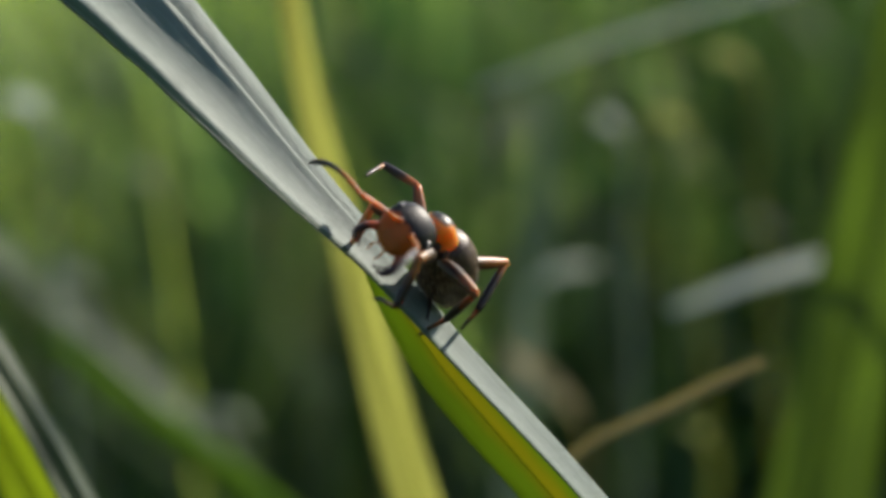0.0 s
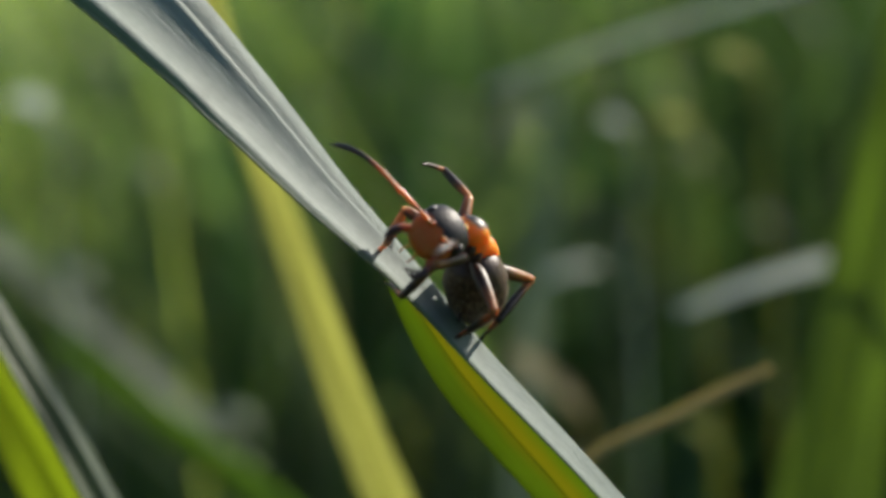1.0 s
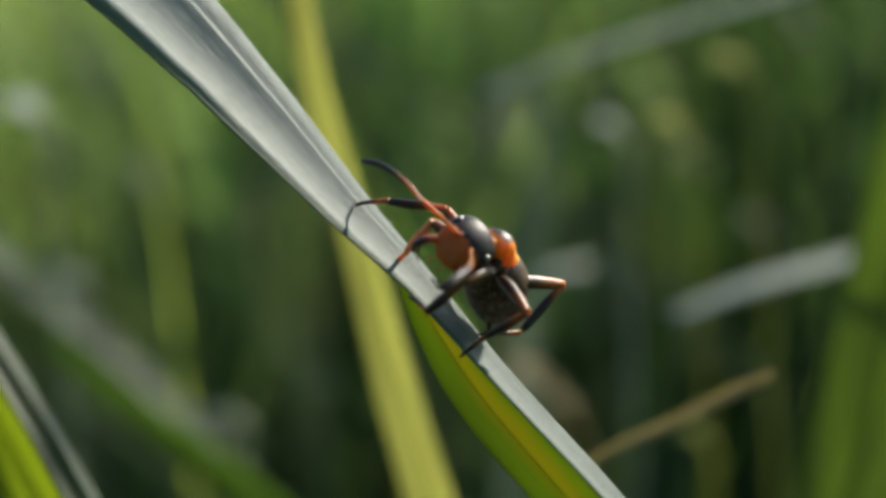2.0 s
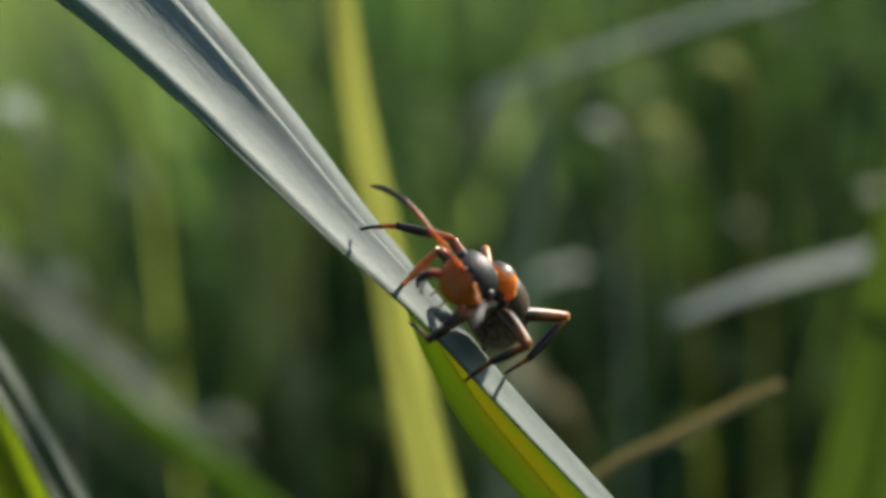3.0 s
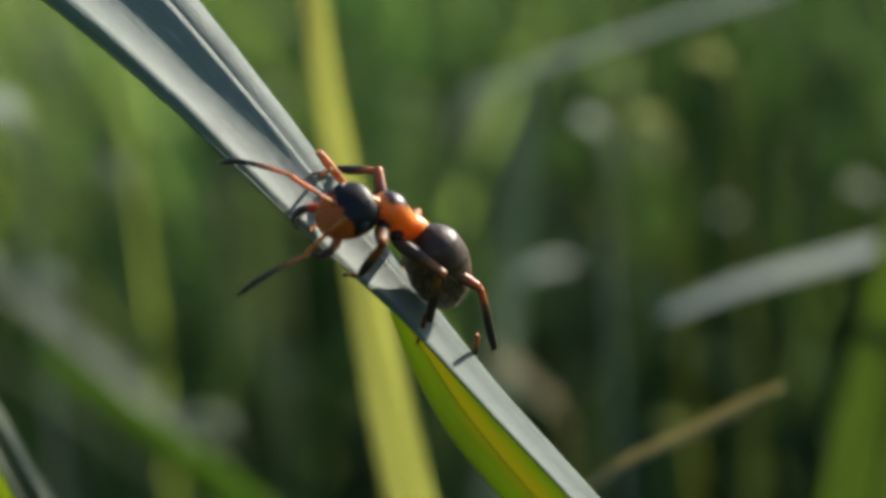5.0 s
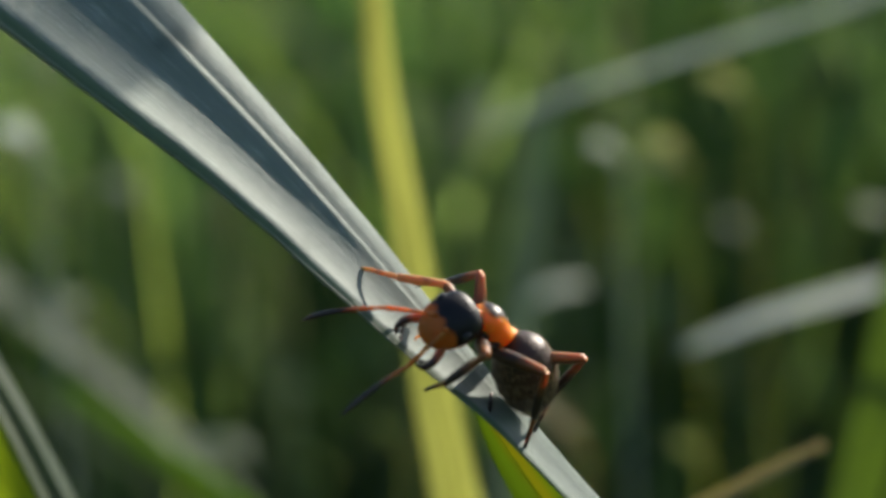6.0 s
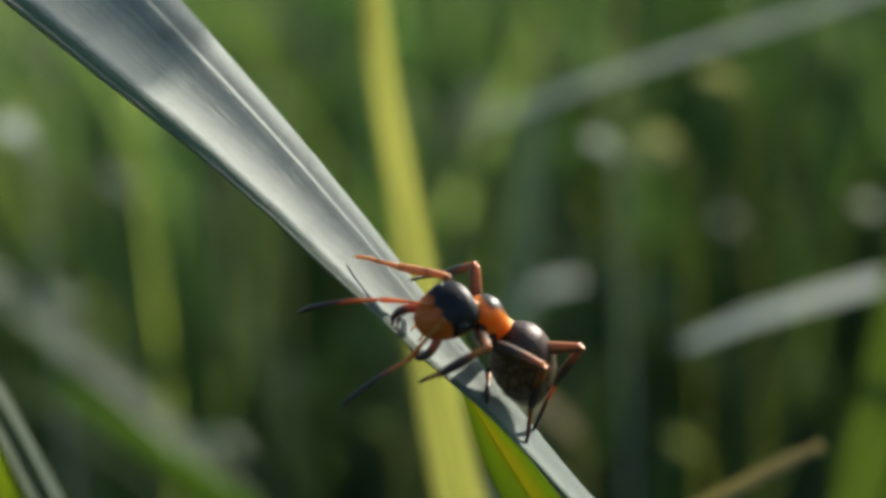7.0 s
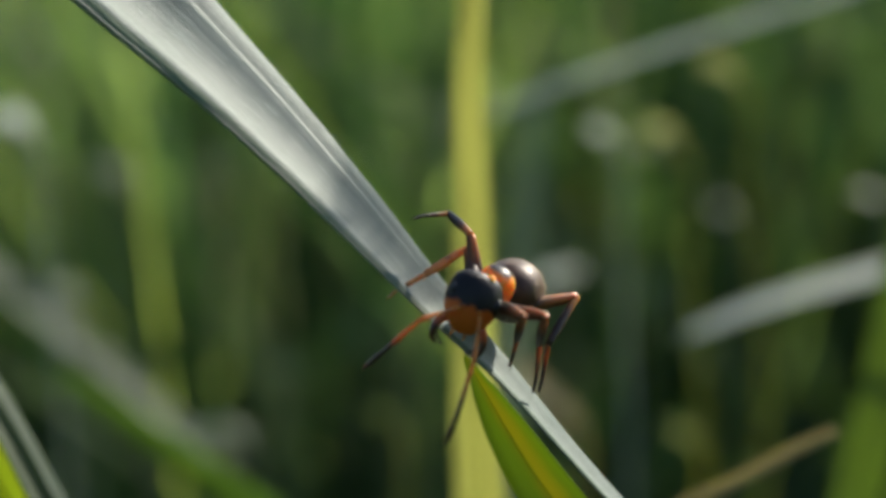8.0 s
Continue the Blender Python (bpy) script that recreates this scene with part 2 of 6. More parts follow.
FEELER_SHELL = cuticle("feeler_shell", (0.46, 0.15, 0.016), (0.24, 0.075, 0.012), 0.36, 0.6, None, coat=0.2, sheen=0.0)
WHIP_SHELL = cuticle("whip_shell", (0.40, 0.115, 0.014), (0.022, 0.017, 0.016), 0.42, 0.25, whip_patch, coat=0.15, sheen=0.0)
JAW_SHELL = cuticle("jaw_shell", (0.36, 0.07, 0.009), (0.03, 0.010, 0.006), 0.34, 0.3, jaw_patch, coat=0.3)
EYE_SHELL = cuticle("eye_shell", (0.008, 0.008, 0.010), (0.006, 0.006, 0.007), 0.3, 0.0, None, 30, 0.3)
GASTER_HAIR = cuticle("golden_hair", (0.32, 0.21, 0.10), (0.24, 0.15, 0.07), 0.35, 0.0, None)
HAIR = cuticle("pale_hair", (0.55, 0.50, 0.40), (0.45, 0.42, 0.35), 0.5, 0.3, None)
FIELD = field_material("meadow_grass", (0.023, 0.047, 0.027), (0.051, 0.097, 0.045), (0.15, 0.212, 0.088), (0.40, 0.475, 0.205), (1.5, 1.82, 0.93), 0.55)
SEED = field_material("seed_heads", (0.16, 0.23, 0.10), (0.28, 0.35, 0.18), (0.42, 0.45, 0.22), (0.60, 0.60, 0.40), (1.2, 1.2, 0.8), 0.3, 0.28, 0.6)
# very dark greens: the shade of the gaps put into the grass colour
SHADE_FIELD = field_material("shade_undergrowth", (0.012, 0.033, 0.021), (0.019, 0.050, 0.030), (0.031, 0.072, 0.040), (0.05, 0.105, 0.052), (1.2, 1.5, 0.7), 0.2)
# paler grass colours that stand in for sunlight on parts of the meadow
SUNLIT_FIELD = field_material("sunlit_meadow_grass", (0.15, 0.21, 0.065), (0.22, 0.285, 0.088), (0.31, 0.345, 0.12), (0.41, 0.44, 0.18), (1.95, 2.3, 0.95), 0.55)
BRIGHT_FIELD = field_material("bright_grass", (0.20, 0.24, 0.13), (0.28, 0.31, 0.18), (0.38, 0.39, 0.24), (0.52, 0.51, 0.36), (1.7, 1.9, 1.2), 0.45)
SOIL = soil_material()


# ---- mesh helpers ----
def finish(name, bm, material, parent=None, label="", smooth=True):
    me = bpy.data.meshes.new(name)
    bmesh.ops.recalc_face_normals(bm, faces=bm.faces)
    bm.to_mesh(me)
    bm.free()
    for p in me.polygons:
        p.use_smooth = smooth
    me.materials.append(material)
    ob = new(name, me)
    if parent:
        ob.parent = parent
    if label:
        ob["label"] = label
    return ob


def part(name, bm, material, parent, label=""):
    return finish(name, bm, material, parent, label)


def spline(points, s):
    """A smooth line through points or numbers, s from 0 to 1; the slopes heed the spacing of the points."""
    n = len(points) - 1
    i = min(int(s * n), n - 1)
    f = s * n - i
    plain = isinstance(points[0], (int, float))
    a, b, c, d = (points[max(0, min(n, i + k))] if plain else Vector(points[max(0, min(n, i + k))]) for k in (-1, 0, 1, 2))
    l0, l1, l2 = (1, 1, 1) if plain else ((b - a).length or 1, (c - b).length or 1, (d - c).length or 1)
    start = ((b - a) / l0 * l1 + (c - b) / l1 * l0) / (l0 + l1) * l1 if i > 0 else c - b
    end = ((c - b) / l1 * l2 + (d - c) / l2 * l1) / (l1 + l2) * l1 if i < n - 1 else c - b
    return (2 * f ** 3 - 3 * f * f + 1) * b + (f ** 3 - 2 * f * f + f) * start + (3 * f * f - 2 * f ** 3) * c + (f ** 3 - f * f) * end


def leaf_mesh(middle, widths, faces, folds, thick=0.16, steps=70, cols=12, upper=1.0, curl=0.0, wave=0.0, ridge=-0.03, profile=None):
    """A grass leaf in mm: its middle line, width, the way its upper face looks, the depth of its fold; two skins and an edge."""
    bm = bmesh.new()
    uv = bm.loops.layers.uv.new("UVMap")
    rows_top, rows_low, along = [], [], 0.0
    last = None
    for i in range(steps + 1):
        s = i / steps
        c = spline(middle, s)
        tan = (spline(middle, min(1, s + 0.004)) - spline(middle, max(0, s - 0.004))).normalized()
        nrm = spline(faces, s)
        nrm = (nrm - tan * nrm.dot(tan)).normalized()
        side = tan.cross(nrm).normalized()
        w, fold = max(0.04, spline(widths, s)), spline(folds, s)
        along += (c - last).length if last is not None else 0
        last = c
        top, low = [], []
        for j in range(cols + 1):
            x = 2 * j / cols - 1
            rib = ridge * w * math.exp(-(x / 0.24) ** 2) - 0.012 * w * math.exp(-((x - 0.02) / 0.06) ** 2)
            lift = fold * w * (abs(x) ** 1.2) * 0.5 + rib - curl * w * max(0.0, x - 0.84) + wave * w * math.sin(along * 0.35 + x * 1.3) * abs(x)
            if profile:
                lift = fold * w * spline(profile, j / cols) + wave * w * math.sin(along * 0.35 + x * 1.3) * abs(x)
            q = c + side * (x * w * 0.5 * (upper if x < 0 else 1.0)) + nrm * lift
            th = thick * (1 - 0.75 * abs(x) ** 4)
            top.append((bm.verts.new(q * MM), (j / cols, along)))
            low.append((bm.verts.new((q - nrm * th) * MM), (j / cols, along)))
        rows_top.append(top)
        rows_low.append(low)

    def quad(a, b, c, d):
        f = bm.faces.new([k[0] for k in (a, b, c, d)])
        for loop, k in zip(f.loops, (a, b, c, d)):
            loop[uv].uv = k[1]

    for i in range(steps):
        for j in range(cols):
            quad(rows_top[i][j], rows_top[i][j + 1], rows_top[i + 1][j + 1], rows_top[i + 1][j])
            quad(rows_low[i][j], rows_low[i + 1][j], rows_low[i + 1][j + 1], rows_low[i][j + 1])
        for j in (0, cols):
            quad(rows_top[i][j], rows_top[i + 1][j], rows_low[i + 1][j], rows_low[i][j])
    for i in (0, steps):
        for j in range(cols):
            quad(rows_top[i][j], rows_top[i][j + 1], rows_low[i][j + 1], rows_low[i][j])
    return bm


def loft(rings, seg=24):
    """A closed body along x: rings of (x, middle z, half width, half height up, half height down) in mm."""
    bm = bmesh.new()
    loops = []
    for x, cz, hw, up, dn in rings:
        ring = []
        for k in range(seg):
            a = 2 * math.pi * k / seg
            ring.append(bm.verts.new(Vector((x, hw * math.cos(a), cz + (up if math.sin(a) > 0 else dn) * math.sin(a))) * MM))
        loops.append(ring)
    for a, b in zip(loops, loops[1:]):
        for k in range(seg):
            bm.faces.new((a[k], a[(k + 1) % seg], b[(k + 1) % seg], b[k]))
    bm.faces.new(loops[0])
    bm.faces.new(loops[-1])
    return bm


def smooth_rings(rings, n):
    cols = list(zip(*rings))
    return [tuple(spline(list(c), i / n) for c in cols) for i in range(n + 1)]


def tube(points, radii, seg=10, steps=24, bead=0.0, beads=0):
    """A limb along a line of points in mm; bead: swellings of its joints."""
    bm = bmesh.new()
    loops = []
    for i in range(steps + 1):
        s = i / steps
        c = spline(points, s)
        tan = (spline(points, min(1, s + 0.01)) - spline(points, max(0, s - 0.01))).normalized()
        side = tan.cross(Vector((0, 0, 1)))
        side = side.normalized() if side.length > 0.05 else tan.cross(Vector((0, 1, 0))).normalized()
        up = side.cross(tan)
        r = spline(radii, s) * (1 + bead * abs(math.sin(math.pi * s * beads)) if beads else 1)
        loops.append([bm.verts.new((c + (side * math.cos(2 * math.pi * k / seg) + up * math.sin(2 * math.pi * k / seg)) * r) * MM) for k in range(seg)])
    for a, b in zip(loops, loops[1:]):
        for k in range(seg):
            bm.faces.new((a[k], a[(k + 1) % seg], b[(k + 1) % seg], b[k]))
    bm.faces.new(loops[0])
    bm.faces.new(loops[-1])
    return bm


def join(bms):
    out = bms[0]
    for b in bms[1:]:
        me = bpy.data.meshes.new("tmp")
        b.to_mesh(me)
        b.free()
        out.from_mesh(me)
        bpy.data.meshes.remove(me)
    return out


# ---- ground ----
def build_ground():
    bm = bmesh.new()
    edges = [-60, -20, -8, -4, -2, -1, -0.5, 0, 0.5, 1, 2, 4, 8, 20, 60, 300]
    xs = [-300, -60, -20, -8, -4, -2, -1, -0.5, 0, 0.5, 1, 2, 4, 8, 20, 60, 300]
    grid = [[bm.verts.new((x, y, 0.012 * noise.noise((x * 1.7, y * 1.7, 0)) - 0.01)) for x in xs] for y in edges]
    for a, b in zip(grid, grid[1:]):
        for k in range(len(xs) - 1):
            bm.faces.new((a[k], a[k + 1], b[k + 1], b[k]))
    tagged(finish("ground", bm, SOIL), "dark soil with moss under the meadow grass", "ground", "", "structure")


build_ground()


# ---- meadow behind ----
def build_meadow(name, count, near, far, spread, height, width, seed, label, keep=lambda x, y: True, material=None, bow=0.55):
    rng, sway = random.Random(seed), random.Random(seed + 500)
    verts, faces = [], []
    made = 0
    while made < count:
        y = near + (far - near) * rng.random() ** 1.6
        x = rng.uniform(-1, 1) * (spread + 0.45 * y)
        if not keep(x, y):
            continue
        h = height * rng.uniform(0.6, 1.25) * (1 + 0.25 * y) * (1 + 0.14 * max(-0.8, min(1.0, x / (0.05 + 0.2 * max(y, 0.1)))))
        w = width * rng.uniform(0.6, 1.3) * (1 + 0.35 * y)
        lean = rng.uniform(0.05, bow) * h
        a, turn = rng.uniform(0, 2 * math.pi), rng.uniform(0, math.pi)
        side = Vector((math.cos(turn), math.sin(turn), 0)) * w / 2
        deep = Vector((-math.sin(turn), math.cos(turn), 0)) * w * 0.18
        n = 7
        if near > 0 and y + min(0.0, math.sin(a)) * lean < min(0.15, near):
            continue
        made += 1
        tilt = h * (sway.uniform(-0.42, 0.42) - (0.16 if x < -0.02 else 0.0))
        base = len(verts)
        for i in range(n + 1):
            s = i / n
            c = Vector((x + tilt * (s - 0.6) + math.cos(a) * lean * s * s, y + math.sin(a) * lean * s * s, h * s - 0.25 * lean * s ** 3))
            k = (1 - s ** 2.5) * (0.75 + 0.5 * s) if i < n else 0.03
            verts += [c - side * k + deep * k, c, c + side * k + deep * k]
        for i in range(n):
            for j in (0, 1):
                q = base + 3 * i + j
                faces.append((q, q + 1, q + 4, q + 3))
    me = bpy.data.meshes.new(name)
    me.from_pydata(verts, [], faces)
    me.update()
    for p in me.polygons:
        p.use_smooth = True
    me.materials.append(material or FIELD)
    tagged(new(name, me), label, "grass", "", "stuff")


def dimmer_side(x, y):
    """Away from the side where paler grass colour stands in for more light."""
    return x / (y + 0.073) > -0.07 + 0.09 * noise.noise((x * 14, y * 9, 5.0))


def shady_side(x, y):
    """The side where broad dark leaves stand in for shade."""
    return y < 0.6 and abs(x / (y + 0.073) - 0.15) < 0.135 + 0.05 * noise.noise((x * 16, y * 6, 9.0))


# low on the other side, where dark leaves paint the shade in
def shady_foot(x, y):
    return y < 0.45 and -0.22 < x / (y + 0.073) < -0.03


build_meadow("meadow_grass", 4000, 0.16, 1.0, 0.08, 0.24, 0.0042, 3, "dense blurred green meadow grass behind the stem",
             lambda x, y: noise.noise((x * 13, y * 6, 2.0)) > 0.0 and dimmer_side(x, y))
# bright colours put light into the right and the top
build_meadow("tall_meadow_grass", 2600, 0.34, 1.5, 0.10, 0.235, 0.0034, 19, "tall grass in the meadow, sunlight put into its pale green",
             lambda x, y: x / (y + 0.073) > -0.02 + 0.1 * noise.noise((x * 11, y * 7, 3.0)), SUNLIT_FIELD, 0.8)
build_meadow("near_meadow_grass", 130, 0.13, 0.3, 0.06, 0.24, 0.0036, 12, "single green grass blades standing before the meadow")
# pale grass only towards the left, painting that side as lit
build_meadow("sunlit_meadow_grass", 2000, 0.36, 1.2, 0.08, 0.21, 0.0036, 21, "grass painted pale for the light on one side of the meadow",
             lambda x, y: x / (0.08 + 0.3 * y) + 0.5 * noise.noise((x * 12, y * 8, 7.0)) < -0.05, SUNLIT_FIELD)
build_meadow("arching_meadow_grass", 700, 0.2, 0.75, 0.08, 0.25, 0.0034, 57, "long grass blades arching over in the meadow", bow=1.5)
# dark leaf colour in place of shadow, low and to the right
build_meadow("broad_dark_grass", 860, 0.17, 0.5, 0.10, 0.18, 0.0065, 77, "broad leaves painted dark green to stand in for shade", shady_side, SHADE_FIELD)
build_meadow("low_dark_leaves", 220, 0.18, 0.45, 0.08, 0.165, 0.0065, 79, "broad leaves low in the meadow, shade put into their dark green", shady_foot, SHADE_FIELD)
build_meadow("lit_side_grass", 2600, 0.42, 1.1, 0.10, 0.19, 0.0034, 63, "grass painted pale grey-green for the light on one side",
             lambda x, y: not dimmer_side(x, y), BRIGHT_FIELD, 0.9)
build_meadow("thin_stems", 480, 0.18, 0.6, 0.06, 0.22, 0.0013, 71, "thin pale stems leaning through the meadow", material=BRIGHT_FIELD, bow=1.6)

build_meadow("close_meadow_grass", 700, 0.14, 0.34, 0.03, 0.235, 0.0015, 101, "green grass blades crowding close behind the stem", material=FIELD, bow=0.7)
build_meadow("close_dark_grass", 620, 0.16, 0.34, 0.03, 0.205, 0.0022, 103, "grass blades close behind the stem, painted dark green for shade", material=SHADE_FIELD)
build_meadow("close_pale_grass", 260, 0.13, 0.32, 0.03, 0.23, 0.0011, 107, "pale slender grass blades bending over close behind", material=SUNLIT_FIELD, bow=1.3)
build_meadow("bowing_meadow_grass", 380, 0.15, 0.42, 0.04, 0.23, 0.0016, 131, "slender grass blades bowing across the meadow, painted bright as sunlit", lambda x, y: x < 0.01, SUNLIT_FIELD, 1.9)
build_meadow("slender_grass", 60, 0.06, 0.17, 0.03, 0.235, 0.0010, 91, "slender green grass blades close behind the stem", bow=1.1)
build_meadow("slender_dry_grass", 40, 0.07, 0.17, 0.03, 0.225, 0.0009, 97, "slender pale grass blades close behind the stem", material=SUNLIT_FIELD, bow=1.3)


def build_seed_heads():
    """Thin stalks with small oval seed heads among the grass, added as blurred glints."""
    rng = random.Random(40)
    verts, faces = [], []
    for _ in range(420):
        y = rng.uniform(0.14, 0.7)
        x = rng.uniform(-1, 1) * (0.05 + 0.3 * y)
        h = 0.25 - y * rng.uniform(0.05, 0.31)
        top = Vector((x + rng.uniform(-0.01, 0.01), y, h))
        base = len(verts)
        for c in (Vector((x, y, -0.002)), top):
            verts += [c + Vector((0.0003, 0, 0)), c + Vector((-0.0003, 0.0002, 0)), c + Vector((0, -0.0003, 0))]
        faces += [(base + k, base + (k + 1) % 3, base + 3 + (k + 1) % 3, base + 3 + k) for k in range(3)]
        r, n = rng.uniform(0.0005, 0.0018), rng.uniform(1.2, 2.2)
        axis = Vector((rng.uniform(-0.6, 0.6), rng.uniform(-0.3, 0.3), 1)).normalized()
        side = axis.cross(Vector((0, 1, 0))).normalized()
        deep = side.cross(axis)
        for i, (a, b) in enumerate(((0, 0.15), (0.5, 0.9), (1.1, 1.0), (1.7, 0.7), (2.1, 0.1))):
            base = len(verts)
            verts += [top + axis * (a * r * n) + (side * math.cos(k * 1.0472) + deep * math.sin(k * 1.0472)) * (b * r) for k in range(6)]
            if i:
                faces += [(base - 6 + k, base - 6 + (k + 1) % 6, base + (k + 1) % 6, base + k) for k in range(6)]
    me = bpy.data.meshes.new("seed_heads")
    me.from_pydata(verts, [], faces)
    me.update()
    for p in me.polygons:
        p.use_smooth = True
    me.materials.append(SEED)
    tagged(new("seed_heads", me), "small pale seed heads on thin stalks, added for blurred glints", "grass", "", "stuff")


build_seed_heads()
build_meadow("shade_undergrowth", 3200, 0.17, 1.6, 0.1, 0.11, 0.006, 31, "low leaves under the meadow grass, shade put into their dark colour", material=SHADE_FIELD)
# far grass in the bright colours, as if more sun reached it
build_meadow("far_meadow_grass", 4200, 0.9, 5.0, 0.3, 0.2, 0.007, 5, "far meadow grass out of focus, painted bright as sunlit", material=SUNLIT_FIELD)


build_meadow("far_bright_grass", 1600, 0.7, 3.2, 0.25, 0.2, 0.006, 88, "far grass painted pale to brighten the back of the meadow", material=BRIGHT_FIELD, bow=0.9)


def build_meadow_around(name, count, near, far, seed, material, label):
    """The rest of the meadow, on all sides of the tuft."""
    rng = random.Random(seed)
    verts, faces = [], []
    while len(faces) < 8 * count:
        r, b = near + (far - near) * rng.random() ** 0.75, rng.uniform(0, 2 * math.pi)
        x, y = r * math.cos(b), r * math.sin(b)
        if y > 0 and abs(x) < 0.12 + 0.42 * y:
            continue
        # unseen grass behind the eye is raised to block low sky light
        h, w = rng.uniform(0.14, 0.28) * (1.7 if y < -0.1 and r < 1.2 else 1.0), rng.uniform(0.004, 0.008) * (1 + 0.6 * r)
        a, turn, lean = rng.uniform(0, 2 * math.pi), rng.uniform(0, math.pi), h * rng.uniform(0.1, 0.6)
        side, deep = Vector((math.cos(turn), math.sin(turn), 0)) * w / 2, Vector((-math.sin(turn), math.cos(turn), 0)) * w * 0.18
        base = len(verts)
        for i in range(5):
            s, k = i / 4, (1.0, 1.1, 0.95, 0.6, 0.03)[i]
            c = Vector((x + math.cos(a) * lean * s * s, y + math.sin(a) * lean * s * s, h * s - 0.01))
            verts += [c - side * k + deep * k, c, c + side * k + deep * k]
        faces += [(base + 3 * i + j, base + 3 * i + j + 1, base + 3 * i + j + 4, base + 3 * i + j + 3) for i in range(4) for j in (0, 1)]
    me = bpy.data.meshes.new(name)
    me.from_pydata(verts, [], faces)
    me.update()
    me.materials.append(material)
    tagged(new(name, me), label, "grass", "", "stuff")


build_meadow_around("meadow_grass_around", 5200, 0.30, 1.5, 9, FIELD, "green meadow grass standing on all sides of the tuft")
build_meadow_around("outer_meadow_grass", 22000, 0.6, 6.0, 10, SUNLIT_FIELD, "sunlit meadow grass stretching away on all sides")


# ---- grass blades ----
def leaf(bm, material, label, group=""):
    ob = finish("grass_blade", bm, material)
    ob.matrix_world = BASE
    return tagged(ob, label, "grass blade", group)


def midrib(ob, middle, widths, faces, material, depth=0.06, size=0.035, label="paler midrib"):
    """The raised rib under a leaf, all along its middle."""
    n = 40
    line, radii = [], []
    for i in range(n + 1):
        w = max(0.04, spline(widths, i / n))
        line.append(spline(middle, i / n) - spline(faces, i / n).normalized() * (depth * w))
        radii.append(size * w + 0.01)
    part("midrib", tube(line, radii, 8, n), material, ob, label)


def ribbed(middle, widths, faces, folds, thick, steps, cols, material, label, rib=None):
    ob = leaf(leaf_mesh(middle, widths, faces, folds, thick, steps, cols), material, label)
    midrib(ob, middle, widths, faces, rib or material, *((0.0, 0.022) if rib else (0.06, 0.035)))
    return ob


def grounded(points, right, back):
    """Carries a line in BASE on to the ground, that many mm to the right and back."""
    last = BASE @ (points[-1] * MM)
    foot = Vector((last.x + right * MM, last.y + back * MM, -0.006))
    middle = last.lerp(foot, 0.45) + Vector((0, 0, 0.02))
    inv = BASE.inverted()
    return points + [(inv @ middle) / MM, (inv @ foot) / MM]


def spot(u, v, w=0.0):
    return Vector((u, w, v))


# the waxy blade that the ant climbs; in the axes of its rest pose
A_RIGHT, A_UP = 0.715, -0.699
ACROSS = Vector((0.699, 0, 0.715))
TO_EYE = Vector((0, -1, 0))


def facing(deg):
    return TO_EYE * math.cos(radians(deg)) + ACROSS * math.sin(radians(deg))


LONG_MIDDLE = [spot(-22.5, 17.2, 0.5), spot(-16.5, 12.2, 0.4), spot(-10.5, 6.82, 0.2), spot(-5.52, 2.12, 0), spot(-3.3, -0.2, 0), spot(-0.5, -3.2, 0), spot(2.05, -5.72, 0.1), spot(4.9, -8.85, 0.2), spot(9.1, -13.2, 0.2), spot(13.4, -18.0, 0.2)]
LONG_WIDTH = [11.4, 9.85, 7.6, 5.35, 4.65, 3.65, 2.82, 2.32, 2.08, 1.95, 1.95, 1.95]
LONG_FOLD = [0.8, 0.8, 0.8, 0.78, 0.72, 0.6, 0.45, 0.35, 0.3, 0.3, 0.3, 0.3]
# from the upper edge down to the groove, over the raised midrib into the valley, up to the glossy shoulder and round the rolled lower edge
LONG_PROFILE = [-0.034, -0.018, -0.006, 0.003, 0.007, 0.003, -0.010, -0.026, -0.008, -0.050, -0.088, -0.114, -0.128, -0.130, -0.119, -0.106, -0.153]
LONG_ANGLE = (55, 56, 57, 58, 60, 63, 67, 70, 72, 74, 74, 74)
LONG_FACE = [facing(a) for a in LONG_ANGLE]
UPPER = 0.5
LONG_MIDDLE = [m + ACROSS * (0.145 * w) + (ACROSS * math.cos(radians(a)) - TO_EYE * math.sin(radians(a))) * (0.073 * w) for m, w, a in zip(LONG_MIDDLE, LONG_WIDTH, LONG_ANGLE)]
LONG_WIDTH = [1.147 * w for w in LONG_WIDTH]
LONG_MIDDLE = grounded(LONG_MIDDLE, 50, 15)
long_blade = leaf(leaf_mesh(LONG_MIDDLE, LONG_WIDTH, LONG_FACE, LONG_FOLD, 0.2, 190, 48, UPPER, 0.0, 0.004, 0.0, LONG_PROFILE), BLUE_LEAF,
                  "waxy blue-green grass blade with a folded midrib, carrying the ant")


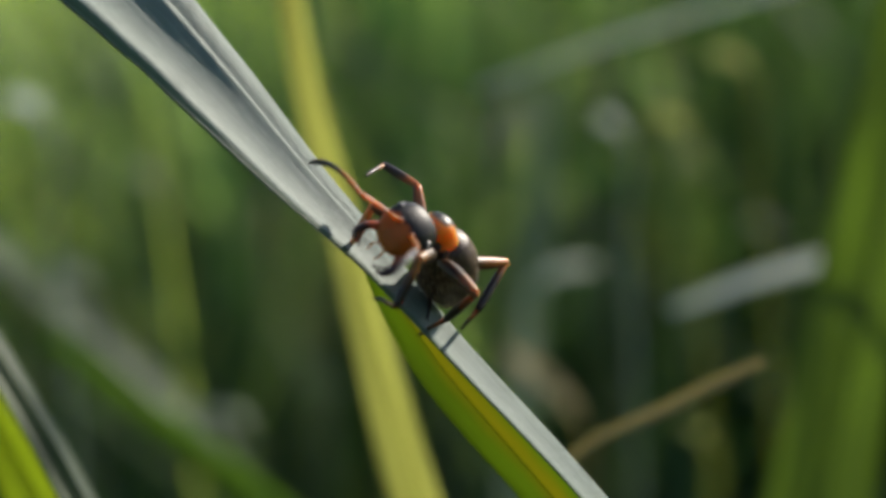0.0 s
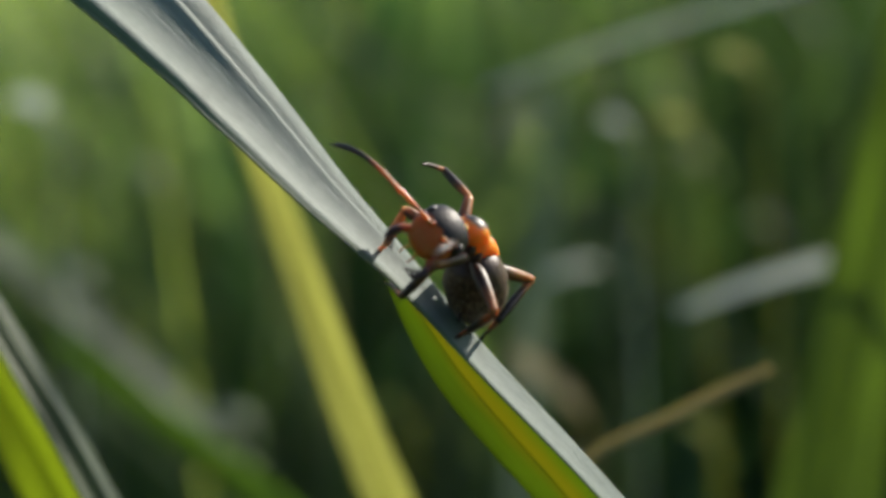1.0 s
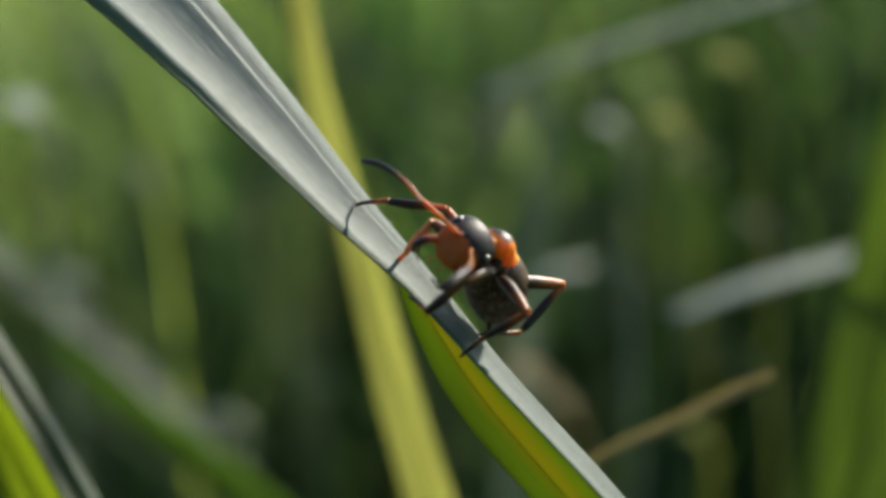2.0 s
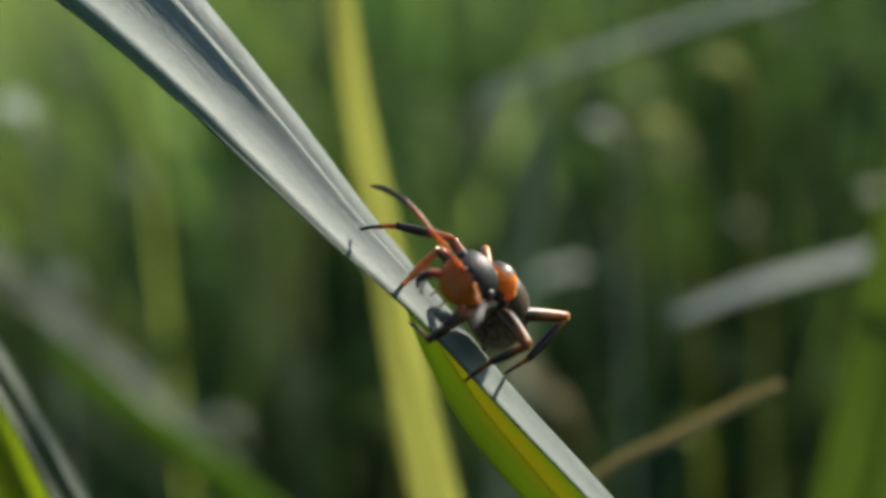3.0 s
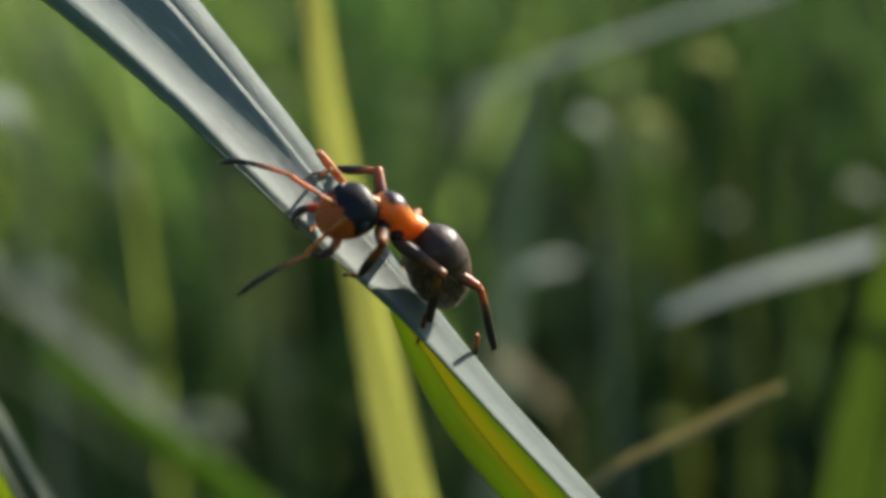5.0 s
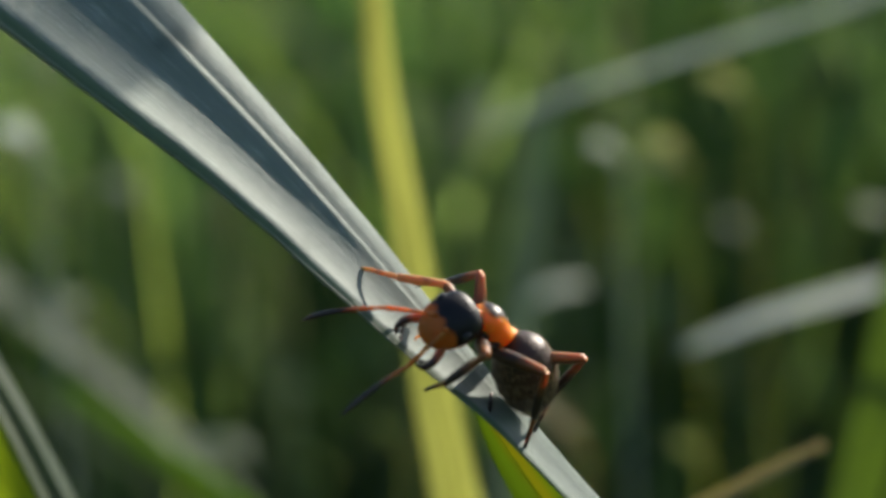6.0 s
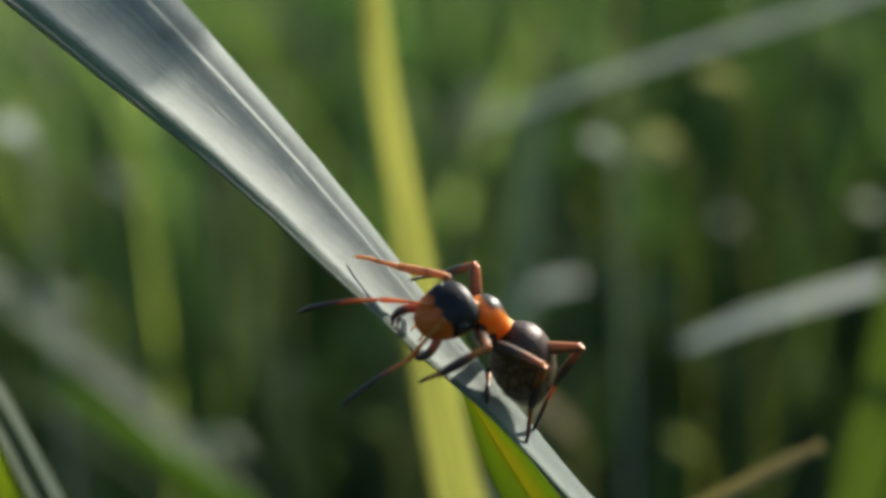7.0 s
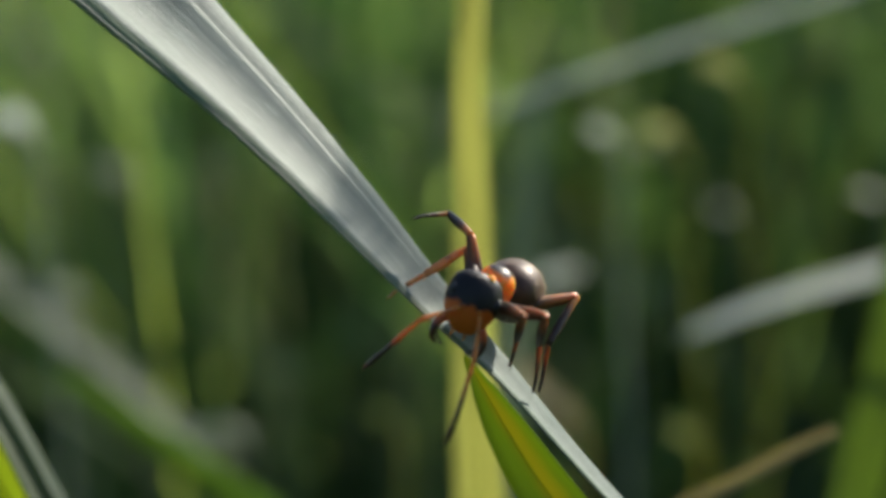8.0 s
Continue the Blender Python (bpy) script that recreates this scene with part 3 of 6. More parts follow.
def edge_hairs():
    rng = random.Random(4)
    bms = bmesh.new()
    for _ in range(150):
        s = rng.uniform(0.1, 0.54)
        c, w = spline(LONG_MIDDLE, s), spline(LONG_WIDTH, s)
        tan = (spline(LONG_MIDDLE, s + 0.004) - spline(LONG_MIDDLE, s - 0.004)).normalized()
        nrm = spline(LONG_FACE, s)
        side = tan.cross(nrm).normalized()
        e = 1 if rng.random() < 0.8 else -UPPER
        foot = c + side * (e * w * 0.497) + nrm * (w * spline(LONG_FOLD, s) * LONG_PROFILE[-1 if e > 0 else 0])
        tip = foot + side * e * rng.uniform(0.12, 0.34) + tan * rng.uniform(-0.25, 0.1) + nrm * rng.uniform(-0.1, 0.1)
        r = (tan * 0.008, nrm * 0.008)
        v = [bms.verts.new(q * MM) for q in (foot + r[0], foot - r[0], foot + r[1], tip)]
        for f in ((0, 1, 3), (1, 2, 3), (2, 0, 3)):
            bms.faces.new([v[k] for k in f])
    ob = part("edge_hairs", bms, HAIR, long_blade, "fine pale hairs along the edge")
    ob["kind"] = "stuff"


edge_hairs()


def margin():
    """The pale rim along the rolled lower edge."""
    line, radii = [], []
    for i in range(121):
        s = i / 120 * 0.95
        w = spline(LONG_WIDTH, s)
        tan = (spline(LONG_MIDDLE, s + 0.004) - spline(LONG_MIDDLE, max(0, s - 0.004))).normalized()
        nrm = spline(LONG_FACE, s)
        nrm = (nrm - tan * nrm.dot(tan)).normalized()
        line.append(spline(LONG_MIDDLE, s) + tan.cross(nrm).normalized() * (0.492 * w) + nrm * (w * spline(LONG_FOLD, s) * LONG_PROFILE[-1] - 0.03))
        radii.append(0.012 * w)
    part("margin", tube(line, radii, 8, 120), DULL_LEAF, long_blade, "pale rim of the rolled edge")


margin()

# an unseen blade above, whose shade slides along the waxy one
def split_leaf(bm, cols):
    """Splits a leaf into fine strips along its veins; the gaps thin its cast shade."""
    uv = bm.loops.layers.uv.active
    gaps = [f for f in bm.faces if int(cols * sum(l[uv].uv.x for l in f.loops) / len(f.loops)) % 3 == 1]
    bmesh.ops.delete(bm, geom=gaps, context="FACES")
    return bm


SHADE_LINE = [spot(-3.5, -3.6, -5.5), spot(0, 0, 0), spot(9.4, 9.6, 14.9), spot(14, -5, 24), spot(16, -60, 30), spot(20, -360, 34)]
SHADE_WIDTH = [3.2, 6.4, 6.2, 1.3, 1.2, 1.6]
shade_blade = leaf(split_leaf(leaf_mesh(SHADE_LINE, SHADE_WIDTH, [TO_SUN] * 6, [0.2] * 6, 0.05, 60, 30), 30), GREEN_LEAF, "unseen tall grass blade, slit to cast part shade on the waxy one")
midrib(shade_blade, SHADE_LINE, SHADE_WIDTH, [TO_SUN] * 6, GREEN_LEAF)

# the sunlit lower leaf that clasps it from beneath
BRACT_LINE = grounded([spot(1.0, -4.9, 2.0), spot(1.75, -6.15, 2.1), spot(2.6, -7.5, 2.3), spot(3.6, -9.0, 2.4), spot(8.5, -14.7, 2.4), spot(12.3, -19.4, 2.2)], 40, 10)
BRACT_WIDTH = [0.2, 1.0, 1.7, 2.15, 2.4, 2.6, 3.0, 2.4]
BRACT_FACE = [facing(a) for a in (-40, -40, -38, -36, -36, -36, -30, -30)]
bract = leaf(leaf_mesh(BRACT_LINE, BRACT_WIDTH, BRACT_FACE, [0.06] * 8, 0.15, 110, 12), BRACT_LEAF, "yellow-green grass blade glowing with sunlight under the waxy one")
midrib(bract, BRACT_LINE, BRACT_WIDTH, BRACT_FACE, BRACT_LEAF, -0.01, 0.003, "fine midrib")

# the yellowish stem leaf behind
Q = 0.7
YELLOW_LINE = grounded([at(-7.6, 18, Q), at(-5.5, 9.5, Q), at(-5.0, 6.8, Q), at(-3.4, 0.5, Q), at(-1.4, -7.2, Q), at(-0.2, -11, Q), at(2, -18, Q)], 15, 5)
YELLOW_WIDTH = [1.4, 1.5, 1.65, 2.05, 2.7, 3.0, 3.3, 3.4, 2.8]
yellow_blade = leaf(leaf_mesh(YELLOW_LINE,
                              YELLOW_WIDTH, [Vector((-0.5, -0.87, 0))] * 9, [0.2] * 9, 0.2, 60, 10), YELLOW_LEAF,
                    "yellowing upright grass blade lit through by the sun")

midrib(yellow_blade, YELLOW_LINE, YELLOW_WIDTH, [Vector((-0.5, -0.87, 0))] * 9, YELLOW_LEAF)

# the blade at the lower corner
Q = 0.87
RIM_LINE = grounded([at(-22.4, 8, Q), at(-16.1, -2.6, Q), at(-14.0, -6.1, Q), at(-12.5, -8.8, Q), at(-8.8, -15, Q)], 30, 10)
EDGE_LINE = [p + Vector((-0.62, 0.25, -0.36)) for p in RIM_LINE]
EDGE_FACE = [Vector((0.6, -0.7, 0.6))] * 7
edge_blade = leaf(leaf_mesh(EDGE_LINE, [0.7, 1.0, 1.2, 1.35, 1.5, 1.5, 1.2], EDGE_FACE, [0.2] * 7, 0.15, 50, 8), UNLIT_LEAF,
                  "grass blade with a pale rim, low in the tuft, unlit face painted dark green")
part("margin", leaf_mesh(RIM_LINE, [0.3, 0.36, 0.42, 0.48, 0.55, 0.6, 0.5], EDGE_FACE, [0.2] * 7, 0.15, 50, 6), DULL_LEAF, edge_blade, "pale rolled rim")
midrib(edge_blade, EDGE_LINE, [0.7, 1.0, 1.2, 1.35, 1.5, 1.5, 1.2], EDGE_FACE, UNLIT_LEAF, label="")
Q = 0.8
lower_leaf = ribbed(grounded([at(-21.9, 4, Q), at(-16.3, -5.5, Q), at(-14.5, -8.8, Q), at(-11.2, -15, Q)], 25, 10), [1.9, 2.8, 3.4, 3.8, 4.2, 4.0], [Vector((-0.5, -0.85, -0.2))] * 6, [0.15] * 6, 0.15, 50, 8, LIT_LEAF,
                  "broad sunlit yellow-green grass blade low in the tuft")

# the tall blade at the side
Q = 0.62
TALL_LINE = grounded([at(17.7, 14, Q), at(16.5, 6.8, Q), at(15.1, -0.2, Q), at(13.7, -7.2, Q), at(12.4, -13, Q), at(11.3, -18, Q)], -20, 10)
TALL_WIDTH = [4.2, 4.7, 5.3, 6.0, 6.4, 6.6, 6.6, 5.5]
tall_blade = leaf(leaf_mesh(TALL_LINE, TALL_WIDTH,
                            [Vector((-0.5, -0.87, 0))] * 8, [0.2] * 8, 0.25, 60, 10), TALL_LEAF, "broad upright green grass blade out of focus")
midrib(tall_blade, TALL_LINE, TALL_WIDTH, [Vector((-0.5, -0.87, 0))] * 8, TALL_LEAF)


def bent(points, q, widths, look_way, material, label, root=(20, 40), group="blurred grass blades"):
    """A blade out of focus: its seen stretch (mm on the focused plane), carried on to the ground from its last point."""
    pts = grounded([at(u, v, q) for u, v in points], *root)
    w = [k / q for k in widths]
    w, faces = w + [w[-1] * 0.9, w[-1] * 0.7], [Vector(look_way)] * len(pts)
    ob = leaf(leaf_mesh(pts, w, faces, [0.2] * len(pts), 0.2, 48, 8), material, label, group)
    midrib(ob, pts, w, faces, material, label="")
    return ob


bent([(8.1, -2.2), (10.9, -1.2), (13.9, -0.4), (18, 0.6), (24, 1.2), (28, 0)], 0.55, [0.5, 1.1, 1.3, 1.4, 1.4, 1.4], (0.4, -0.3, 1), PALE_LEAF, "pale bent grass blade lying across, sun glints painted as blotches")
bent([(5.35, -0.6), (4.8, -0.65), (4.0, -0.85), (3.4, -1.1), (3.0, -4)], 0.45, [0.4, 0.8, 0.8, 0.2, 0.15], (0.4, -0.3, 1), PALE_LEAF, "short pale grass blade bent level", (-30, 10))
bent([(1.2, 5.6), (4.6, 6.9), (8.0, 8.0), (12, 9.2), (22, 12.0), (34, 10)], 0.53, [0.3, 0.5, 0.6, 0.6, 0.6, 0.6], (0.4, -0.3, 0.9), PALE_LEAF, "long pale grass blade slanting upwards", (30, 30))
bent([(11.3, -4.0), (10.0, -4.6), (7.6, -5.8), (5.2, -6.9), (2.5, -9.5)], 0.78, [0.3, 0.5, 0.5, 0.4, 0.3], (0.2, -0.7, 0.7), DRY_LEAF, "dry orange-brown grass stalk broken across", (-20, 10))
bent([(2.1, -3.5), (3.1, -4.3), (4.3, -5.3), (4.8, -6.0), (5.0, -9)], 0.5, [0.4, 0.75, 0.6, 0.12, 0.1], (0.2, -0.7, 0.7), DRY_LEAF, "withered pale brown leaf hanging in the grass")
bent([(3.9, 6), (3.5, 2), (3.0, -3.2), (2.6, -9)], 0.44, [0.8, 1.1, 1.3, 1.3], (-0.5, -0.87, 0), DULL_LEAF, "upright grey-green grass blade far out of focus", (-10, 10))
bent([(-21, 4.5), (-15.5, -0.4), (-11, -4.2), (-7, -8.2), (-3, -13)], 0.44, [0.8, 1.1, 0.95, 0.8, 0.8], (0.3, -0.6, 0.9), DIM_LEAF, "wide pale grass blade slanting down, out of focus")
bent([(-14, -3.2), (-9.5, -6.5), (-6, -9.2), (-2, -13)], 0.54, [0.6, 1.2, 1.4, 1.5], (-0.5, -0.87, 0), GREEN_LEAF, "green grass blade slanting down, out of focus")
bent([(-9.2, -6.0), (-8.2, -5.8), (-7.2, -5.9), (-6.8, -6.6), (-6.7, -9)], 0.48, [0.35, 0.65, 0.55, 0.15, 0.1], (0.2, -0.5, 1), DULL_LEAF, "pale bent leaf tip low in the grass")
# made-up leaf tips, one for each blurred glint behind the stem
for u, v, q, r, mat, lab in ((5.82, 4.48, 0.47, 0.72, PALE_GLINT, "small pale leaf tip on a thin stalk, added as a blurred glint"), (8.02, 4.48, 0.47, 1.0, GLINT_LEAF, "small yellow leaf tip on a thin stalk, added as a blurred glint"),
                             (10.1, 6.7, 0.47, 1.1, GLINT_LEAF, "small yellow leaf tip on a thin stalk, added as a blurred glint"), (-14.9, 5.1, 0.47, 1.1, PALE_GLINT, "small pale leaf tip on a thin stalk, added as a blurred glint"),
                             (-2.1, -5.5, 0.47, 0.75, GLINT_LEAF, "small yellow leaf tip on a thin stalk, added as a blurred glint"), (8.8, -6.4, 0.45, 0.85, GLINT_LEAF, "small yellow leaf tip on a thin stalk, added as a blurred glint"),
                             (15.6, 2.0, 0.46, 0.75, DULL_LEAF, "small grey-green leaf tip on a thin stalk, added as a blurred glint"), (14.6, -4.5, 0.4, 0.7, GREEN_LEAF, "small green leaf tip on a thin stalk, added as a blurred glint"),
                             (8.5, 3.3, 0.36, 0.8, GREEN_LEAF, "small green leaf tip on a thin stalk, added as a blurred glint"), (11.2, 0.9, 0.37, 0.55, DULL_LEAF, "small grey-green leaf tip on a thin stalk, added as a blurred glint"),
                             (-13.2, -0.9, 0.46, 0.9, DULL_LEAF, "small grey-green leaf tip on a thin stalk, added as a blurred glint"), (-10.6, 2.6, 0.38, 0.8, DULL_LEAF, "small grey-green leaf tip on a thin stalk, added as a blurred glint")):
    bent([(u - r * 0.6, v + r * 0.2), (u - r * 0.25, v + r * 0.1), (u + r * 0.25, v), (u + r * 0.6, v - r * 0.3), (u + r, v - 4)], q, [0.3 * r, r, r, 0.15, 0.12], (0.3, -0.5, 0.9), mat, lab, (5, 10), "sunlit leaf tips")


# ---- the ant ----
limb = {}


def build_ant():
    body = tagged(new("ant"), "orange and black wood ant with bent feelers, climbing the waxy blade", "ant")
    # thorax: pronotum hump, saddle, propodeum
    rings = [(1.42, 0.05, 0.16, 0.14, 0.16), (1.30, 0.10, 0.36, 0.30, 0.34), (1.05, 0.14, 0.54, 0.46, 0.50), (0.7, 0.14, 0.60, 0.52, 0.62), (0.35, 0.08, 0.54, 0.48, 0.66),
             (0.0, 0.02, 0.47, 0.42, 0.64), (-0.25, -0.02, 0.44, 0.38, 0.62), (-0.55, -0.02, 0.46, 0.41, 0.60), (-0.9, -0.05, 0.47, 0.42, 0.54), (-1.15, -0.12, 0.38, 0.32, 0.40), (-1.35, -0.22, 0.22, 0.16, 0.22)]
    shape = [(x * 1.03, z * 1.05, w * 1.08, a * 1.08, b * 1.05) for x, z, w, a, b in smooth_rings(rings, 44)]
    thorax = part("mesosoma", loft([(x * 1.03, z * 1.05, w * 1.08, a * 1.08, b * 1.05) for x, z, w, a, b in smooth_rings(rings, 44)], 28), THORAX_SHELL, body, "orange thorax with a dark saddle patch")
    part("petiole", loft(smooth_rings([(-1.25, -0.3, 0.12, 0.1, 0.1), (-1.42, -0.2, 0.22, 0.30, 0.16), (-1.56, -0.12, 0.30, 0.42, 0.2), (-1.68, -0.22, 0.2, 0.24, 0.16), (-1.85, -0.3, 0.12, 0.1, 0.1)], 16), 16),
         THORAX_SHELL, body, "upright orange petiole scale")
    part("neck", tube([(1.2, 0, 0.05), (1.5, 0, 0.05), (1.75, 0, 0.0)], [0.26, 0.2, 0.22], 12, 8), THORAX_SHELL, body)
    # head
    rings = [(-1.02, 0.0, 0.30, 0.22, 0.22), (-0.94, 0.0, 0.62, 0.42, 0.40), (-0.72, 0.02, 0.86, 0.58, 0.52), (-0.35, 0.03, 0.96, 0.66, 0.58), (0.05, 0.02, 0.97, 0.66, 0.58),
             (0.42, 0.0, 0.88, 0.58, 0.52), (0.72, -0.04, 0.72, 0.46, 0.42), (0.95, -0.08, 0.52, 0.32, 0.30), (1.05, -0.10, 0.30, 0.18, 0.18)]
    head = part("head", loft(smooth_rings(rings, 40), 32), HEAD_SHELL, body, "orange head with a black crown")
    limb["head"] = head
    for sg in (1, -1):
        eye = loft(smooth_rings([(-0.2, 0, 0.02, 0.02, 0.02), (-0.16, 0, 0.10, 0.11, 0.11), (0, 0, 0.14, 0.16, 0.16), (0.16, 0, 0.10, 0.11, 0.11), (0.2, 0, 0.02, 0.02, 0.02)], 12), 14)
        bmesh.ops.translate(eye, verts=eye.verts, vec=Vector((-0.12, sg * 0.80, 0.34)) * MM)
        part("eye", eye, EYE_SHELL, head, "glossy black compound eye")
        jaw = tube([(0.60, sg * 0.50, -0.14), (0.95, sg * 0.78, -0.18), (1.32, sg * 0.90, -0.26), (1.60, sg * 0.84, -0.36), (1.74, sg * 0.62, -0.42)], [0.19, 0.16, 0.14, 0.10, 0.03], 12, 24)
        teeth = [tube([(1.18 + 0.12 * k, sg * (0.87 - 0.02 * k * k), -0.25 - 0.04 * k), (1.21 + 0.12 * k, sg * (0.66 - 0.02 * k * k), -0.30 - 0.04 * k)], [0.075, 0.005], 6, 3) for k in range(5)]
        part("mandible", join([jaw] + teeth), JAW_SHELL, head, "toothed reddish jaw held open")
        part("palp", tube([(0.9, sg * 0.16, -0.34), (1.15, sg * 0.24, -0.52), (1.25, sg * 0.22, -0.72)], [0.04, 0.04, 0.02], 6, 8), FEELER_SHELL, head)
        side = "L" if sg > 0 else "R"
        limb["scape_" + side] = part("scape", tube([(0, 0, 0), (0.5, 0, 0.03), (1.2, 0, 0.04), (1.75, 0, 0)], [0.09, 0.065, 0.075, 0.095], 10, 16), FEELER_SHELL, body, "orange first joint of the feeler")
        limb["flagellum_" + side] = part("flagellum", tube([(0, 0, 0), (0.75, 0, 0.24), (1.8, 0, 0.34), (2.6, 0, 0.16), (3.05, 0, -0.06)], [0.055, 0.07, 0.082, 0.088, 0.03], 10, 88, 0.22, 11),
                                         WHIP_SHELL, body, "beaded brown feeler whip")
    clypeus = loft(smooth_rings([(0.62, 0.30, 0.10, 0.05, 0.1), (0.75, 0.28, 0.34, 0.08, 0.2), (0.92, 0.18, 0.44, 0.08, 0.3), (1.08, 0.02, 0.40, 0.07, 0.2), (1.14, -0.08, 0.2, 0.03, 0.1)], 12), 18)
    part("clypeus", clypeus, HEAD_SHELL, head, "orange shield above the mouth")
    for sg in (1, -1):
        part("socket", tube([(0.30, sg * 0.26, 0.50), (0.42, sg * 0.33, 0.54), (0.52, sg * 0.36, 0.46)], [0.05, 0.13, 0.05], 10, 8), HEAD_SHELL, head, "raised rim round the foot of the feeler")
    for x, y in ((-0.5, 0), (-0.68, 0.16), (-0.68, -0.16)):
        dot = loft(smooth_rings([(-0.05, 0, 0.01, 0.01, 0.01), (0, 0, 0.05, 0.05, 0.05), (0.05, 0, 0.01, 0.01, 0.01)], 6), 8)
        bmesh.ops.translate(dot, verts=dot.verts, vec=Vector((x, y, 0.63 if y == 0 else 0.58)) * MM)
        part("ocellus", dot, EYE_SHELL, head)
    # gaster with overlapping plates
    rings = []
    prof = [(1.45, 0.12), (1.3, 0.55), (1.0, 0.92), (0.5, 1.12), (0.0, 1.16), (-0.5, 1.06), (-0.95, 0.84), (-1.3, 0.52), (-1.52, 0.22), (-1.6, 0.05)]
    for i in range(61):
        x, r = (spline([p[k] for p in prof], i / 60) for k in (0, 1))
        plate = 0.0
        for edge in (0.25, -0.45, -0.98, -1.32):
            if x >= edge:
                plate += 0.05 * math.exp(-(x - edge) * 5)
        rings.append((x * 1.1, 0, (r + plate) * 0.98, (r + plate) * 0.96, (r + plate) * 0.96))
    limb["gaster"] = part("gaster", loft(rings, 32), GASTER_SHELL, body, "shiny brown-black hind body in plates")
    rng = random.Random(6)
    fur = bmesh.new()
    for _ in range(3600):
        sx, a = rng.uniform(-1.5, 1.25), rng.uniform(0, 2 * math.pi)
        r = np.interp(-sx, [-p[0] for p in prof], [p[1] for p in prof]) * 0.985
        out = Vector((0, math.cos(a), math.sin(a)))
        foot = Vector((sx * 1.1, 0, 0)) + out * r
        tip = foot + out * rng.uniform(0.03, 0.09) + Vector((-rng.uniform(0.10, 0.2), 0, 0))
        k = Vector((0, -math.sin(a), math.cos(a))) * 0.008
        v = [fur.verts.new(q * MM) for q in (foot + k, foot - k, foot + Vector((0.012, 0, 0)), tip)]
        for f in ((0, 1, 3), (1, 2, 3), (2, 0, 3)):
            fur.faces.new([v[i] for i in f])
    bristles = bmesh.new()
    for _ in range(44):
        sx, a = rng.uniform(-1.1, 1.25), rng.uniform(0.15, math.pi - 0.15)
        i = min(range(len(shape)), key=lambda k: abs(shape[k][0] - sx))
        foot = Vector((sx, shape[i][2] * math.cos(a), shape[i][1] + shape[i][3] * math.sin(a)))
        tip = foot + Vector((rng.uniform(-0.1, 0.1), math.cos(a) * 0.10, math.sin(a) * 0.13))
        v = [bristles.verts.new(q * MM) for q in (foot + Vector((0.005, 0, 0)), foot - Vector((0.005, 0, 0)), foot + Vector((0, 0.005, 0.005)), tip)]
        for f in ((0, 1, 3), (1, 2, 3), (2, 0, 3)):
            bristles.faces.new([v[k] for k in f])
    bristles = part("bristles", bristles, HAIR, thorax, "sparse pale bristles on the back")
    bristles["kind"] = "stuff"
    hairs = part("gaster_hairs", fur, GASTER_HAIR, limb["gaster"], "short pale hairs lying on the hind body")
    hairs["kind"] = "stuff"
    # legs
    hips = {"1": (0.85, 0.42, -0.62), "2": (0.15, 0.45, -0.68), "3": (-0.75, 0.42, -0.62)}
    lens = {"1": (1.9, 1.75, 1.5), "2": (2.2, 2.0, 1.6), "3": (2.8, 2.3, 1.9)}
    for n in "123":
        a, b, c = lens[n]
        for side, sg in (("R", -1), ("L", 1)):
            h = Vector(hips[n])
            h.y *= sg
            part("coxa", tube([(h.x, h.y * 0.7, h.z + 0.35), (h.x, h.y * 0.95, h.z + 0.1), (h.x, h.y, h.z - 0.05)], [0.24, 0.22, 0.13], 10, 8), HIP_SHELL, body)
            limb["femur_" + side + n] = part("femur", tube([(0, 0, 0), (0.25 * a, 0, 0.03), (0.65 * a, 0, 0.03), (a, 0, 0)], [0.14, 0.26, 0.235, 0.165], 12, 18), LIMB_SHELL, body, "reddish brown thigh")
            shin = tube([(0, 0, 0), (0.15 * b, 0, 0.02), (0.6 * b, 0, 0), (b, 0, 0)], [0.145, 0.14, 0.175, 0.13], 10, 16)
            spur = tube([(b * 0.97, 0, -0.05), (b + 0.18, 0, -0.2)], [0.03, 0.005], 6, 3)
            limb["tibia_" + side + n] = part("tibia", join([shin, spur]), LIT_FORE_SHELL if side + n == "R1" else SHIN_SHELL, body, "shin with a spur, painted amber as sunlit" if side + n == "R1" else "brown shin with a spur")
            foot = tube([(0, 0, 0), (0.5 * c, 0, 0.02), (0.85 * c, 0, 0.02), (c, 0, -0.03)], [0.085, 0.07, 0.06, 0.05], 8, 30, 0.25, 5)
            claws = [tube([(c * 0.98, 0, -0.02), (c + 0.08, s * 0.05, -0.02), (c + 0.13, s * 0.07, -0.1)], [0.025, 0.02, 0.005], 6, 6) for s in (1, -1)]
            limb["tarsus_" + side + n] = part("tarsus", join([foot] + claws), LIT_FORE_SHELL if side + n == "R1" else SHIN_SHELL, body, "thin jointed foot with claws")
    return body


ant = build_ant()


